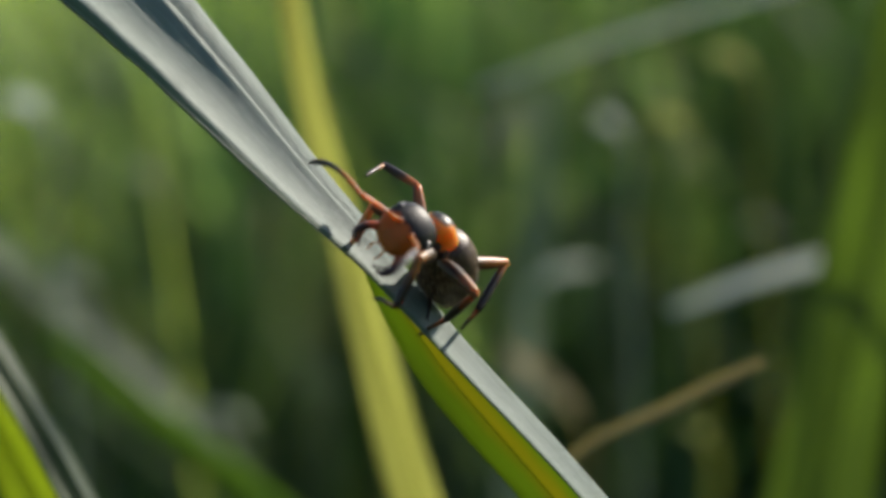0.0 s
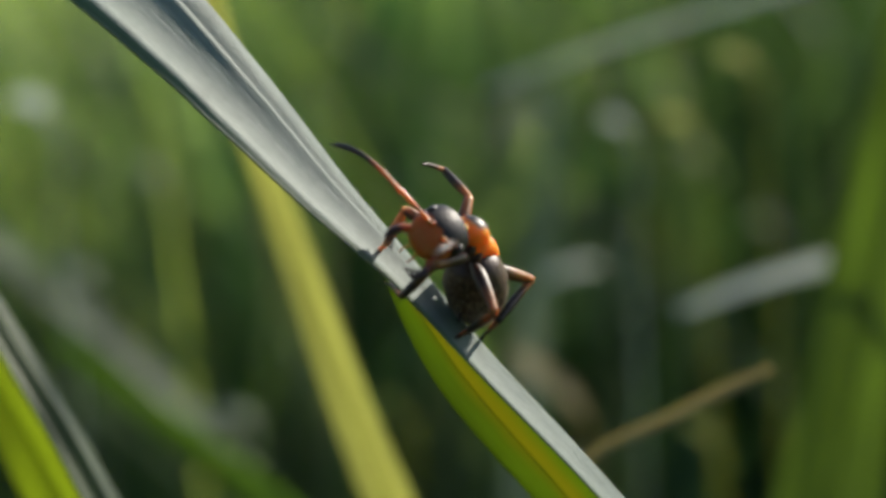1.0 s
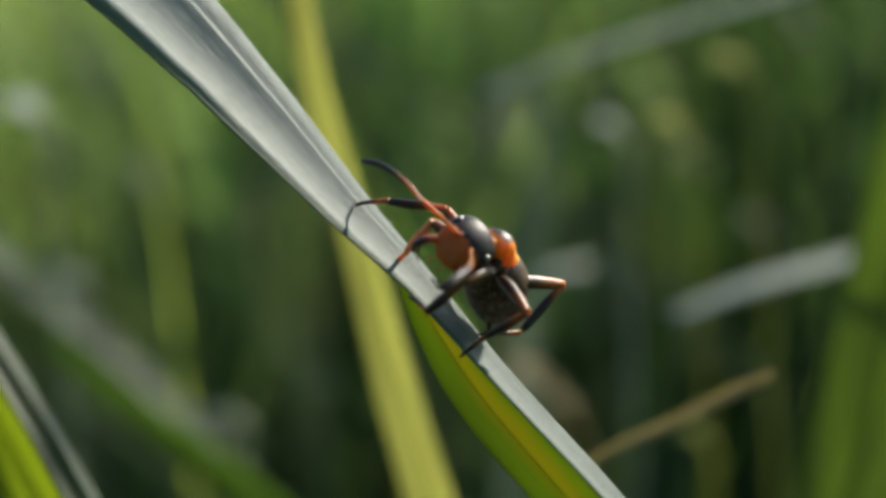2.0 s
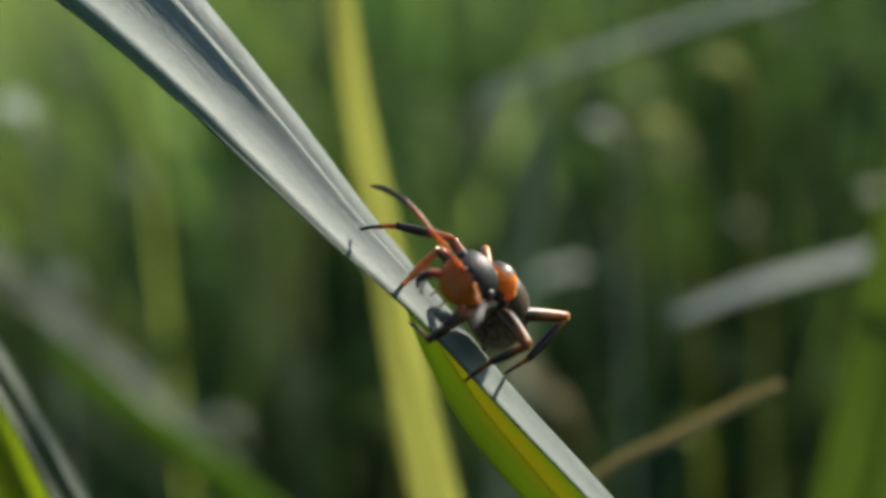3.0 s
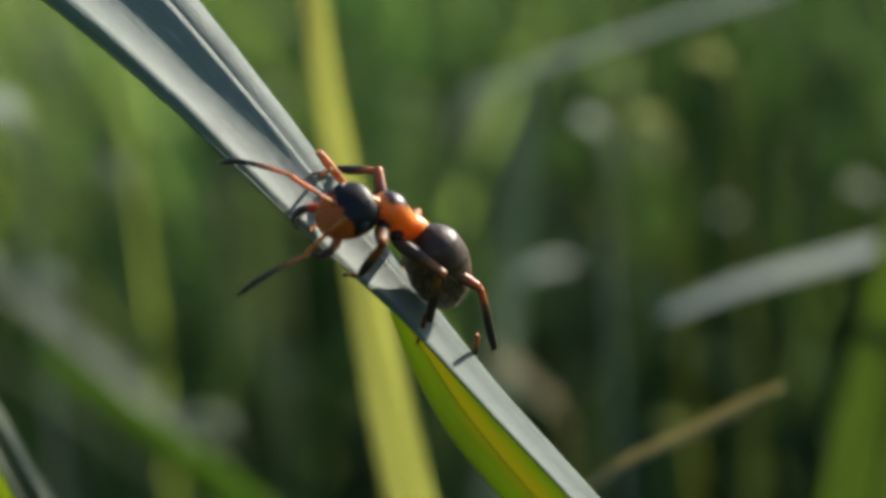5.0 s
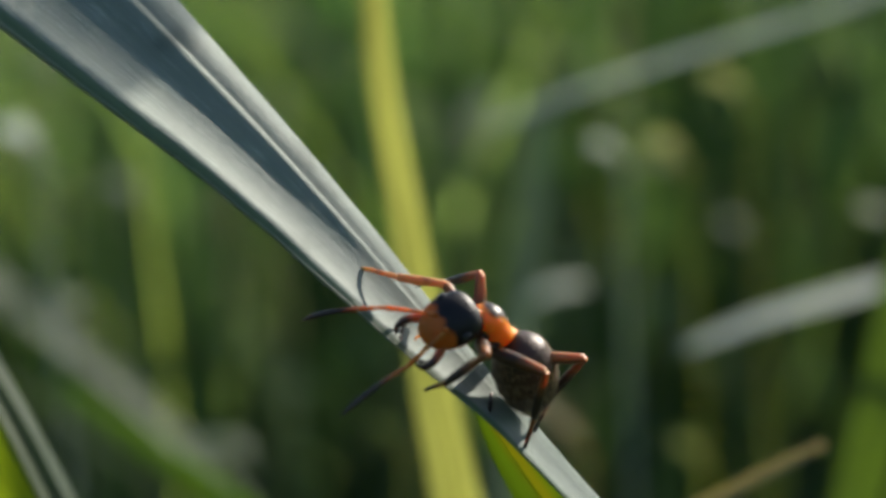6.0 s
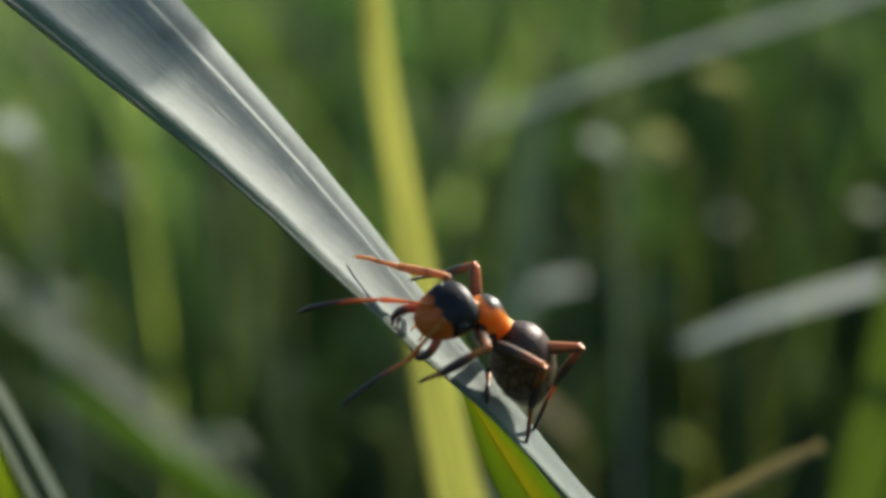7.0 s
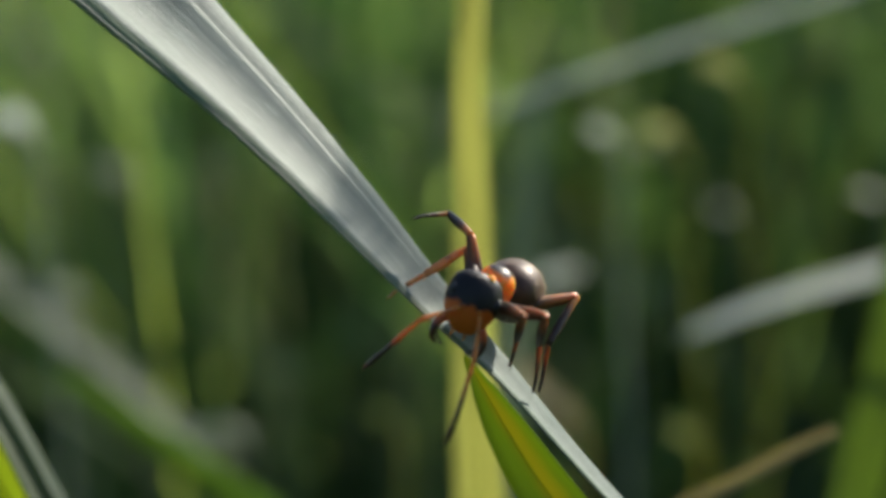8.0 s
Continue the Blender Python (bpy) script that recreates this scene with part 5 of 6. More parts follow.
    walk(limb["tibia_R1"], [(0, pose(0.00175, -0.00209, -0.00053, 0.0, 52.5, -162.2)), (0.5, pose(0.00175, -0.00209, -0.00061, 0.0, 50.2, -159.0)),
        (1, pose(0.00169, -0.00213, -0.00057, 0.0, 49.1, -161.2)), (1.5, pose(0.00162, -0.00216, -0.00057, 0.0, 45.8, -154.9)),
        (3, pose(0.00163, -0.00213, -0.00031, 0.0, 44.9, -148.2)), (3.5, pose(0.00168, -0.00211, -0.00033, -0.0, 46.4, -147.6)),
        (4.2, pose(0.00159, -0.00211, -0.00018, 0.0, 54.0, -151.0)), (5.3, pose(0.00068, -0.00231, -0.00075, 0.0, -21.9, -0.9)),
        (5.5, pose(0.00057, -0.00212, 0.00018, 0.0, 28.7, -65.7)), (5.7, pose(0.00091, -0.00229, -0.00031, 0.0, 35.1, -61.1)),
        (6, pose(0.00116, -0.00223, -0.00015, 0.0, 33.5, -42.5)), (6.5, pose(0.00112, -0.00221, -0.00005, 0.0, 32.8, -42.6)),
        (7, pose(0.00106, -0.00223, -0.00009, 0.0, 31.1, -42.9)), (7.3, pose(0.00097, -0.00214, 0.00017, 0.0, 36.2, -47.6)),
        (7.4, pose(0.00108, -0.00207, 0.00030, 0.0, 34.3, -56.9)), (7.5, pose(0.00160, -0.00184, 0.00039, 0.0, 31.6, -64.9)),
        (7.7, pose(0.00111, -0.00153, 0.00090, 0.0, 5.7, -75.6)), (8, pose(0.00015, -0.00167, 0.00063, 0.0, 61.7, -74.5))])
    walk(limb["tarsus_R1"], [(0, pose(0.00073, -0.00242, -0.00192, -0.0, 17.8, -145.7)), (0.5, pose(0.00071, -0.00249, -0.00196, -0.0, 35.9, -148.0)),
        (1, pose(0.00060, -0.00249, -0.00189, 0.0, 35.1, -146.5)), (1.5, pose(0.00051, -0.00268, -0.00182, -0.0, 35.4, -148.4)),
        (3, pose(0.00057, -0.00278, -0.00154, 0.0, 32.7, -148.2)), (3.5, pose(0.00066, -0.00275, -0.00159, 0.0, 35.5, -148.4)),
        (4.2, pose(0.00069, -0.00261, -0.00159, 0.0, 34.0, -148.5)), (5.3, pose(0.00230, -0.00233, -0.00009, 0.0, 16.1, -82.0)),
        (5.5, pose(0.00120, -0.00352, -0.00066, 0.0, 25.9, 19.4)), (5.7, pose(0.00161, -0.00355, -0.00131, -0.0, 32.9, -37.3)),
        (6, pose(0.00224, -0.00322, -0.00112, -0.0, 31.0, -67.2)), (6.5, pose(0.00221, -0.00321, -0.00100, 0.0, 31.0, -42.9)),
        (7, pose(0.00216, -0.00325, -0.00099, 0.0, 29.6, -43.1)), (7.3, pose(0.00192, -0.00319, -0.00086, 0.0, 29.4, -48.2)),
        (7.4, pose(0.00187, -0.00328, -0.00068, 0.0, 31.3, -56.9)), (7.5, pose(0.00223, -0.00319, -0.00052, -0.0, 32.2, -73.7)),
        (7.7, pose(0.00155, -0.00321, 0.00073, 0.0, 17.9, -75.4)), (8, pose(0.00037, -0.00247, -0.00092, 0.0, 62.3, -74.5))])
    walk(limb["femur_R2"], [(0, pose(0.00015, -0.00045, -0.00068, 0.0, -45.8, -84.9)), (0.5, pose(0.00015, -0.00045, -0.00068, 0.0, -34.1, -61.4)),
        (1, pose(0.00015, -0.00045, -0.00068, 0.0, -53.9, -123.5)), (1.5, pose(0.00015, -0.00045, -0.00068, 0.0, -21.1, -65.5)),
        (3, pose(0.00015, -0.00045, -0.00068, 0.0, -27.3, -64.0)), (3.5, pose(0.00015, -0.00045, -0.00068, 0.0, -23.8, -63.1)),
        (4.2, pose(0.00015, -0.00045, -0.00068, -0.0, -25.9, -65.7)), (5.3, pose(0.00015, -0.00045, -0.00068, -0.0, -40.4, -80.1)),
        (5.5, pose(0.00015, -0.00045, -0.00068, 0.0, -51.7, -56.0)), (5.7, pose(0.00015, -0.00045, -0.00068, -0.0, -43.6, -80.1)),
        (6, pose(0.00015, -0.00045, -0.00068, 0.0, -48.8, -61.4)), (6.5, pose(0.00015, -0.00045, -0.00068, -0.0, -47.1, -54.0)),
        (7, pose(0.00015, -0.00045, -0.00068, 0.0, -47.1, -54.0)), (7.3, pose(0.00015, -0.00045, -0.00068, 0.0, -49.4, -54.2)),
        (7.4, pose(0.00015, -0.00045, -0.00068, -0.0, -61.5, -73.0)), (7.5, pose(0.00015, -0.00045, -0.00068, -0.0, -70.1, -112.7)),
        (7.7, pose(0.00015, -0.00045, -0.00068, 0.0, -47.8, -123.4)), (8, pose(0.00015, -0.00045, -0.00068, -0.0, -52.8, -73.3))])
    walk(limb["tibia_R2"], [(0, pose(0.00029, -0.00198, 0.00090, 0.0, 3.1, -106.3)), (0.5, pose(0.00102, -0.00205, 0.00055, -0.0, 27.6, -145.1)),
        (1, pose(-0.00057, -0.00153, 0.00110, -0.0, -9.1, -110.9)), (1.5, pose(0.00100, -0.00232, 0.00011, 0.0, 26.8, -88.4)),
        (3, pose(0.00101, -0.00221, 0.00033, 0.0, 23.3, -68.1)), (3.5, pose(0.00106, -0.00225, 0.00021, 0.0, 18.5, -77.9)),
        (4.2, pose(0.00096, -0.00225, 0.00028, 0.0, 19.4, -76.9)), (5.3, pose(0.00044, -0.00210, 0.00074, 0.0, 38.7, -103.0)),
        (5.5, pose(0.00091, -0.00158, 0.00105, 0.0, 38.7, -119.0)), (5.7, pose(0.00043, -0.00202, 0.00084, 0.0, 44.4, -110.1)),
        (6, pose(0.00084, -0.00172, 0.00097, -0.0, 37.5, -113.0)), (6.5, pose(0.00103, -0.00166, 0.00093, 0.0, 39.0, -114.2)),
        (7, pose(0.00103, -0.00166, 0.00093, 0.0, 35.4, -116.4)), (7.3, pose(0.00099, -0.00161, 0.00099, 0.0, 24.5, -120.8)),
        (7.4, pose(0.00046, -0.00146, 0.00125, 0.0, 0.7, -119.9)), (7.5, pose(-0.00014, -0.00114, 0.00139, 0.0, -26.1, -110.4)),
        (7.7, pose(-0.00066, -0.00168, 0.00095, -0.0, 22.5, -136.5)), (8, pose(0.00053, -0.00172, 0.00107, 0.0, -8.7, -132.2))])
    walk(limb["tarsus_R2"], [(0, pose(-0.00027, -0.00390, 0.00079, 0.0, 23.0, 20.3)), (0.5, pose(-0.00043, -0.00306, -0.00037, 0.0, 13.6, 31.2)),
        (1, pose(-0.00127, -0.00338, 0.00141, 0.0, 10.6, 1.7)), (1.5, pose(0.00105, -0.00410, -0.00079, 0.0, 26.6, -119.3)),
        (3, pose(0.00169, -0.00391, -0.00046, 0.0, 27.5, -115.2)), (3.5, pose(0.00146, -0.00410, -0.00043, -0.0, 24.8, -123.5)),
        (4.2, pose(0.00139, -0.00409, -0.00038, -0.0, 27.1, -120.9)), (5.3, pose(0.00009, -0.00362, -0.00051, -0.0, 20.3, 50.8)),
        (5.5, pose(0.00016, -0.00295, -0.00020, 0.0, 5.1, 52.4)), (5.7, pose(-0.00007, -0.00336, -0.00056, 0.0, 8.1, 39.6)),
        (6, pose(0.00023, -0.00318, -0.00024, 0.0, 21.7, 16.3)), (6.5, pose(0.00039, -0.00308, -0.00033, 0.0, 28.9, 15.8)),
        (7, pose(0.00031, -0.00312, -0.00023, 0.0, 27.7, 14.9)), (7.3, pose(0.00005, -0.00317, 0.00016, -0.0, 30.9, 17.5)),
        (7.4, pose(-0.00054, -0.00319, 0.00123, 0.0, 5.8, -19.1)), (7.5, pose(-0.00077, -0.00282, 0.00227, 0.0, -19.6, -62.9)),
        (7.7, pose(-0.00200, -0.00296, 0.00019, 0.0, 21.9, -18.8)), (8, pose(-0.00080, -0.00319, 0.00138, -0.0, 28.0, -25.7))])
    walk(limb["femur_R3"], [(0, pose(-0.00075, -0.00042, -0.00062, -0.0, -15.8, -152.3)),
        (0.5, pose(-0.00075, -0.00042, -0.00062, -0.0, -17.3, -152.3)), (1, pose(-0.00075, -0.00042, -0.00062, 0.0, -17.3, -155.2)),
        (1.5, pose(-0.00075, -0.00042, -0.00062, -0.0, -19.5, -158.0)), (3, pose(-0.00075, -0.00042, -0.00062, -0.0, -35.1, -125.2)),
        (3.5, pose(-0.00075, -0.00042, -0.00062, 0.0, -33.4, -124.2)), (4.2, pose(-0.00075, -0.00042, -0.00062, -0.0, -34.5, -126.2)),
        (5.3, pose(-0.00075, -0.00042, -0.00062, -0.0, -1.6, -131.6)), (5.5, pose(-0.00075, -0.00042, -0.00062, 0.0, -0.2, -134.4)),
        (5.7, pose(-0.00075, -0.00042, -0.00062, -0.0, -6.0, -141.4)), (6, pose(-0.00075, -0.00042, -0.00062, -0.0, -9.2, -146.8)),
        (6.5, pose(-0.00075, -0.00042, -0.00062, -0.0, -9.5, -146.7)), (7, pose(-0.00075, -0.00042, -0.00062, -0.0, -9.4, -146.5)),
        (7.3, pose(-0.00075, -0.00042, -0.00062, 0.0, -12.5, -149.4)), (7.4, pose(-0.00075, -0.00042, -0.00062, 0.0, -25.1, -127.6)),
        (7.5, pose(-0.00075, -0.00042, -0.00062, -0.0, -39.4, -79.8)), (7.7, pose(-0.00075, -0.00042, -0.00062, 0.0, -28.8, -155.0)),
        (8, pose(-0.00075, -0.00042, -0.00062, 0.0, -20.5, -174.4))])
    walk(limb["tibia_R3"], [(0, pose(-0.00314, -0.00167, 0.00014, 0.0, 48.6, 49.7)), (0.5, pose(-0.00312, -0.00166, 0.00021, 0.0, 49.9, 51.2)),
        (1, pose(-0.00318, -0.00154, 0.00021, 0.0, 50.1, 46.4)), (1.5, pose(-0.00320, -0.00141, 0.00031, 0.0, 52.3, 43.9)),
        (3, pose(-0.00207, -0.00229, 0.00099, -0.0, 53.1, 119.6)), (3.5, pose(-0.00206, -0.00235, 0.00092, -0.0, 52.6, 119.2)),
        (4.2, pose(-0.00211, -0.00228, 0.00097, 0.0, 54.5, 116.5)), (5.3, pose(-0.00261, -0.00251, -0.00054, -0.0, 35.9, 67.8)),
        (5.5, pose(-0.00271, -0.00242, -0.00061, 0.0, 34.8, 65.8)), (5.7, pose(-0.00292, -0.00216, -0.00033, 0.0, 39.3, 63.8)),
        (6, pose(-0.00306, -0.00193, -0.00017, -0.0, 42.2, 58.1)), (6.5, pose(-0.00306, -0.00194, -0.00016, 0.0, 42.4, 58.3)),
        (7, pose(-0.00305, -0.00194, -0.00016, -0.0, 42.3, 58.3)), (7.3, pose(-0.00310, -0.00181, -0.00002, 0.0, 45.3, 56.4)),
        (7.4, pose(-0.00230, -0.00243, 0.00057, 0.0, 52.5, 122.6)), (7.5, pose(-0.00037, -0.00255, 0.00116, -0.0, 45.0, 118.5)),
        (7.7, pose(-0.00297, -0.00145, 0.00073, -0.0, 70.1, 102.4)), (8, pose(-0.00336, -0.00068, 0.00036, 0.0, 56.6, 12.2))])
    walk(limb["tarsus_R3"], [(0, pose(-0.00215, -0.00051, -0.00158, 0.0, 30.3, 50.8)), (0.5, pose(-0.00219, -0.00051, -0.00155, -0.0, 31.6, 51.7)),
        (1, pose(-0.00216, -0.00047, -0.00155, -0.0, 31.9, 47.8)), (1.5, pose(-0.00218, -0.00044, -0.00151, 0.0, 34.1, 45.2)),
        (3, pose(-0.00275, -0.00109, -0.00085, -0.0, 56.0, 120.2)), (3.5, pose(-0.00274, -0.00114, -0.00091, -0.0, 55.6, 119.6)),
        (4.2, pose(-0.00271, -0.00109, -0.00091, 0.0, 57.4, 116.9)), (5.3, pose(-0.00190, -0.00079, -0.00189, -0.0, 16.2, 76.5)),
        (5.5, pose(-0.00194, -0.00070, -0.00192, 0.0, 15.0, 74.2)), (5.7, pose(-0.00214, -0.00056, -0.00178, 0.0, 18.8, 70.1)),
        (6, pose(-0.00216, -0.00049, -0.00171, 0.0, 21.7, 64.7)), (6.5, pose(-0.00216, -0.00049, -0.00171, -0.0, 21.9, 64.8)),
        (7, pose(-0.00216, -0.00049, -0.00171, 0.0, 21.9, 64.9)), (7.3, pose(-0.00221, -0.00046, -0.00165, 0.0, 24.7, 62.5)),
        (7.4, pose(-0.00305, -0.00125, -0.00125, -0.0, 44.7, 78.3)), (7.5, pose(-0.00114, -0.00112, -0.00047, -0.0, 50.4, 118.9)),
        (7.7, pose(-0.00314, -0.00069, -0.00143, 0.0, 40.7, 35.5)), (8, pose(-0.00212, -0.00041, -0.00156, -0.0, 33.5, 33.4))])
    walk(limb["scape_L"], [(0, pose(0.00260, 0.00035, -0.00061, 1.7, 3.9, 41.7)), (0.5, pose(0.00263, 0.00026, -0.00069, 14.9, -13.2, 48.8)),
        (1, pose(0.00264, 0.00022, -0.00068, -1.5, -1.1, 37.3)), (1.5, pose(0.00267, 0.00006, -0.00067, -3.3, 17.8, 32.9)),
        (3, pose(0.00259, 0.00015, -0.00072, 1.8, 15.1, 36.9)), (3.5, pose(0.00259, 0.00021, -0.00076, -5.3, 29.8, 30.4)),
        (4.2, pose(0.00263, 0.00010, -0.00070, 0.5, 30.1, 36.4)), (5.3, pose(0.00239, 0.00070, -0.00095, -15.1, 73.5, 23.8)),
        (5.5, pose(0.00228, 0.00075, -0.00093, -3.2, 22.0, 36.8)), (5.7, pose(0.00221, 0.00062, -0.00085, 13.2, 49.1, 49.2)),
        (6, pose(0.00241, 0.00035, -0.00095, -21.6, 82.0, 8.5)), (6.5, pose(0.00245, 0.00031, -0.00095, -10.0, 82.9, 20.8)),
        (7, pose(0.00244, 0.00031, -0.00095, 22.2, 83.3, 54.6)), (7.3, pose(0.00230, 0.00036, -0.00121, 84.7, 67.3, 121.5)),
        (7.4, pose(0.00223, 0.00027, -0.00127, 49.4, 3.0, 47.8)), (7.5, pose(0.00216, 0.00021, -0.00132, 48.9, 33.1, 63.7)),
        (7.7, pose(0.00214, 0.00020, -0.00108, 72.3, 9.7, 94.6)), (8, pose(0.00201, 0.00040, -0.00109, 36.2, 57.9, 56.4))])
    walk(limb["flagellum_L"], [(0, pose(0.00390, 0.00151, -0.00073, -11.4, 17.0, 26.7)), (0.5, pose(0.00375, 0.00154, -0.00029, -15.2, 14.3, 22.2)),
        (1, pose(0.00403, 0.00128, -0.00064, -16.5, 10.0, 20.9)), (1.5, pose(0.00407, 0.00096, -0.00120, -19.4, 22.1, 13.5)),
        (3, pose(0.00394, 0.00117, -0.00118, -6.4, 17.6, 28.6)), (3.5, pose(0.00390, 0.00098, -0.00163, -14.6, 27.1, 19.4)),
        (4.2, pose(0.00385, 0.00100, -0.00158, -16.9, 28.3, 15.3)), (5.3, pose(0.00284, 0.00090, -0.00262, -8.5, 52.6, 30.9)),
        (5.5, pose(0.00358, 0.00172, -0.00159, -6.4, 8.7, 34.9)), (5.7, pose(0.00296, 0.00148, -0.00217, -10.1, 37.8, 24.4)),
        (6, pose(0.00265, 0.00039, -0.00268, -4.3, 53.6, 26.6)), (6.5, pose(0.00265, 0.00039, -0.00269, -1.9, 56.2, 29.2)),
        (7, pose(0.00256, 0.00048, -0.00269, -6.7, 52.7, 24.1)), (7.3, pose(0.00195, 0.00093, -0.00283, 11.9, 22.4, 37.0)),
        (7.4, pose(0.00340, 0.00157, -0.00136, 84.2, 45.6, 122.7)), (7.5, pose(0.00281, 0.00153, -0.00228, 87.0, 48.4, 118.7)),
        (7.7, pose(0.00201, 0.00192, -0.00138, 68.4, 14.0, 83.7)), (8, pose(0.00253, 0.00117, -0.00257, 85.6, 78.7, 108.2))])
    walk(limb["femur_L1"], [(0, pose(0.00085, 0.00042, -0.00062, -0.0, 12.8, 20.8)), (0.5, pose(0.00085, 0.00042, -0.00062, -0.0, 23.1, 9.1)),
        (1, pose(0.00085, 0.00042, -0.00062, -0.0, 27.9, 2.0)), (1.5, pose(0.00085, 0.00042, -0.00062, 0.0, 27.2, 2.6)),
        (3, pose(0.00085, 0.00042, -0.00062, -0.0, 35.0, 1.9)), (3.5, pose(0.00085, 0.00042, -0.00062, 0.0, 30.4, 3.6)),
        (4.2, pose(0.00085, 0.00042, -0.00062, 0.0, 36.8, 0.8)), (5.3, pose(0.00085, 0.00042, -0.00062, -0.0, -12.1, 71.1)),
        (5.5, pose(0.00085, 0.00042, -0.00062, -0.0, -12.6, 71.5)), (5.7, pose(0.00085, 0.00042, -0.00062, 0.0, -5.3, 74.6)),
        (6, pose(0.00085, 0.00042, -0.00062, 0.0, -2.5, 55.0)), (6.5, pose(0.00085, 0.00042, -0.00062, 0.0, -3.3, 56.4)),
        (7, pose(0.00085, 0.00042, -0.00062, 0.0, -3.7, 59.6)), (7.3, pose(0.00085, 0.00042, -0.00062, -0.0, 2.9, 58.8)),
        (7.4, pose(0.00085, 0.00042, -0.00062, 0.0, 15.2, 51.0)), (7.5, pose(0.00085, 0.00042, -0.00062, 0.0, 27.2, 43.4)),
        (7.7, pose(0.00085, 0.00042, -0.00062, 0.0, 16.7, 12.7)), (8, pose(0.00085, 0.00042, -0.00062, 0.0, -5.7, 44.7))])
    walk(limb["tibia_L1"], [(0, pose(0.00258, 0.00108, -0.00104, -0.0, 78.1, 113.9)), (0.5, pose(0.00258, 0.00070, -0.00136, 0.0, 76.9, -63.5)),
        (1, pose(0.00253, 0.00048, -0.00151, 0.0, 61.6, -132.5)), (1.5, pose(0.00254, 0.00050, -0.00149, -0.0, 71.6, -114.7)),
        (3, pose(0.00240, 0.00047, -0.00171, 0.0, 49.9, -130.3)), (3.5, pose(0.00248, 0.00052, -0.00158, -0.0, 54.2, -128.5)),
        (4.2, pose(0.00237, 0.00044, -0.00176, 0.0, 58.4, -128.1)), (5.3, pose(0.00145, 0.00218, -0.00022, 0.0, 60.7, -136.6)),
        (5.5, pose(0.00144, 0.00218, -0.00021, 0.0, 52.6, -135.0)), (5.7, pose(0.00135, 0.00224, -0.00045, 0.0, 64.2, -108.0)),
        (6, pose(0.00194, 0.00197, -0.00054, 0.0, 71.6, -102.1)), (6.5, pose(0.00190, 0.00200, -0.00051, 0.0, 71.6, -26.7)),
        (7, pose(0.00181, 0.00206, -0.00050, -0.0, 69.8, -28.6)), (7.3, pose(0.00183, 0.00204, -0.00072, 0.0, 63.8, -104.3)),
        (7.4, pose(0.00200, 0.00185, -0.00112, -0.0, 53.9, -111.8)), (7.5, pose(0.00208, 0.00158, -0.00149, 0.0, 45.2, -116.8)),
        (7.7, pose(0.00262, 0.00082, -0.00117, 0.0, 30.5, -156.4)), (8, pose(0.00219, 0.00175, -0.00043, 0.0, 26.0, -174.9))])
    walk(limb["tarsus_L1"], [(0, pose(0.00243, 0.00141, -0.00275, 0.0, 9.1, -122.2)), (0.5, pose(0.00275, 0.00034, -0.00307, 0.0, -0.4, -128.2)),
        (1, pose(0.00197, -0.00014, -0.00305, 0.0, -2.4, -126.6)), (1.5, pose(0.00231, -0.00000, -0.00315, 0.0, -2.4, -126.4)),
        (3, pose(0.00168, -0.00039, -0.00305, 0.0, -6.8, -124.7)), (3.5, pose(0.00185, -0.00028, -0.00300, 0.0, -2.5, -126.3)),
        (4.2, pose(0.00181, -0.00028, -0.00325, 0.0, -14.3, -123.7)), (5.3, pose(0.00083, 0.00159, -0.00175, 0.0, 39.4, -118.0)),
        (5.5, pose(0.00069, 0.00143, -0.00160, 0.0, 45.2, -140.5)), (5.7, pose(0.00112, 0.00152, -0.00202, -0.0, 30.4, -125.2)),
        (6, pose(0.00182, 0.00143, -0.00220, 0.0, 34.0, -124.0)), (6.5, pose(0.00239, 0.00175, -0.00217, 0.0, 36.0, -125.3)),
        (7, pose(0.00234, 0.00177, -0.00214, -0.0, 35.1, -124.8)), (7.3, pose(0.00164, 0.00129, -0.00229, 0.0, 28.1, -131.0)),
        (7.4, pose(0.00162, 0.00089, -0.00253, -0.0, 23.9, -136.4)), (7.5, pose(0.00152, 0.00048, -0.00273, -0.0, 20.3, -141.3)),
        (7.7, pose(0.00124, 0.00022, -0.00206, -0.0, 22.1, -156.1)), (8, pose(0.00063, 0.00161, -0.00120, 0.0, 36.7, -178.7))])
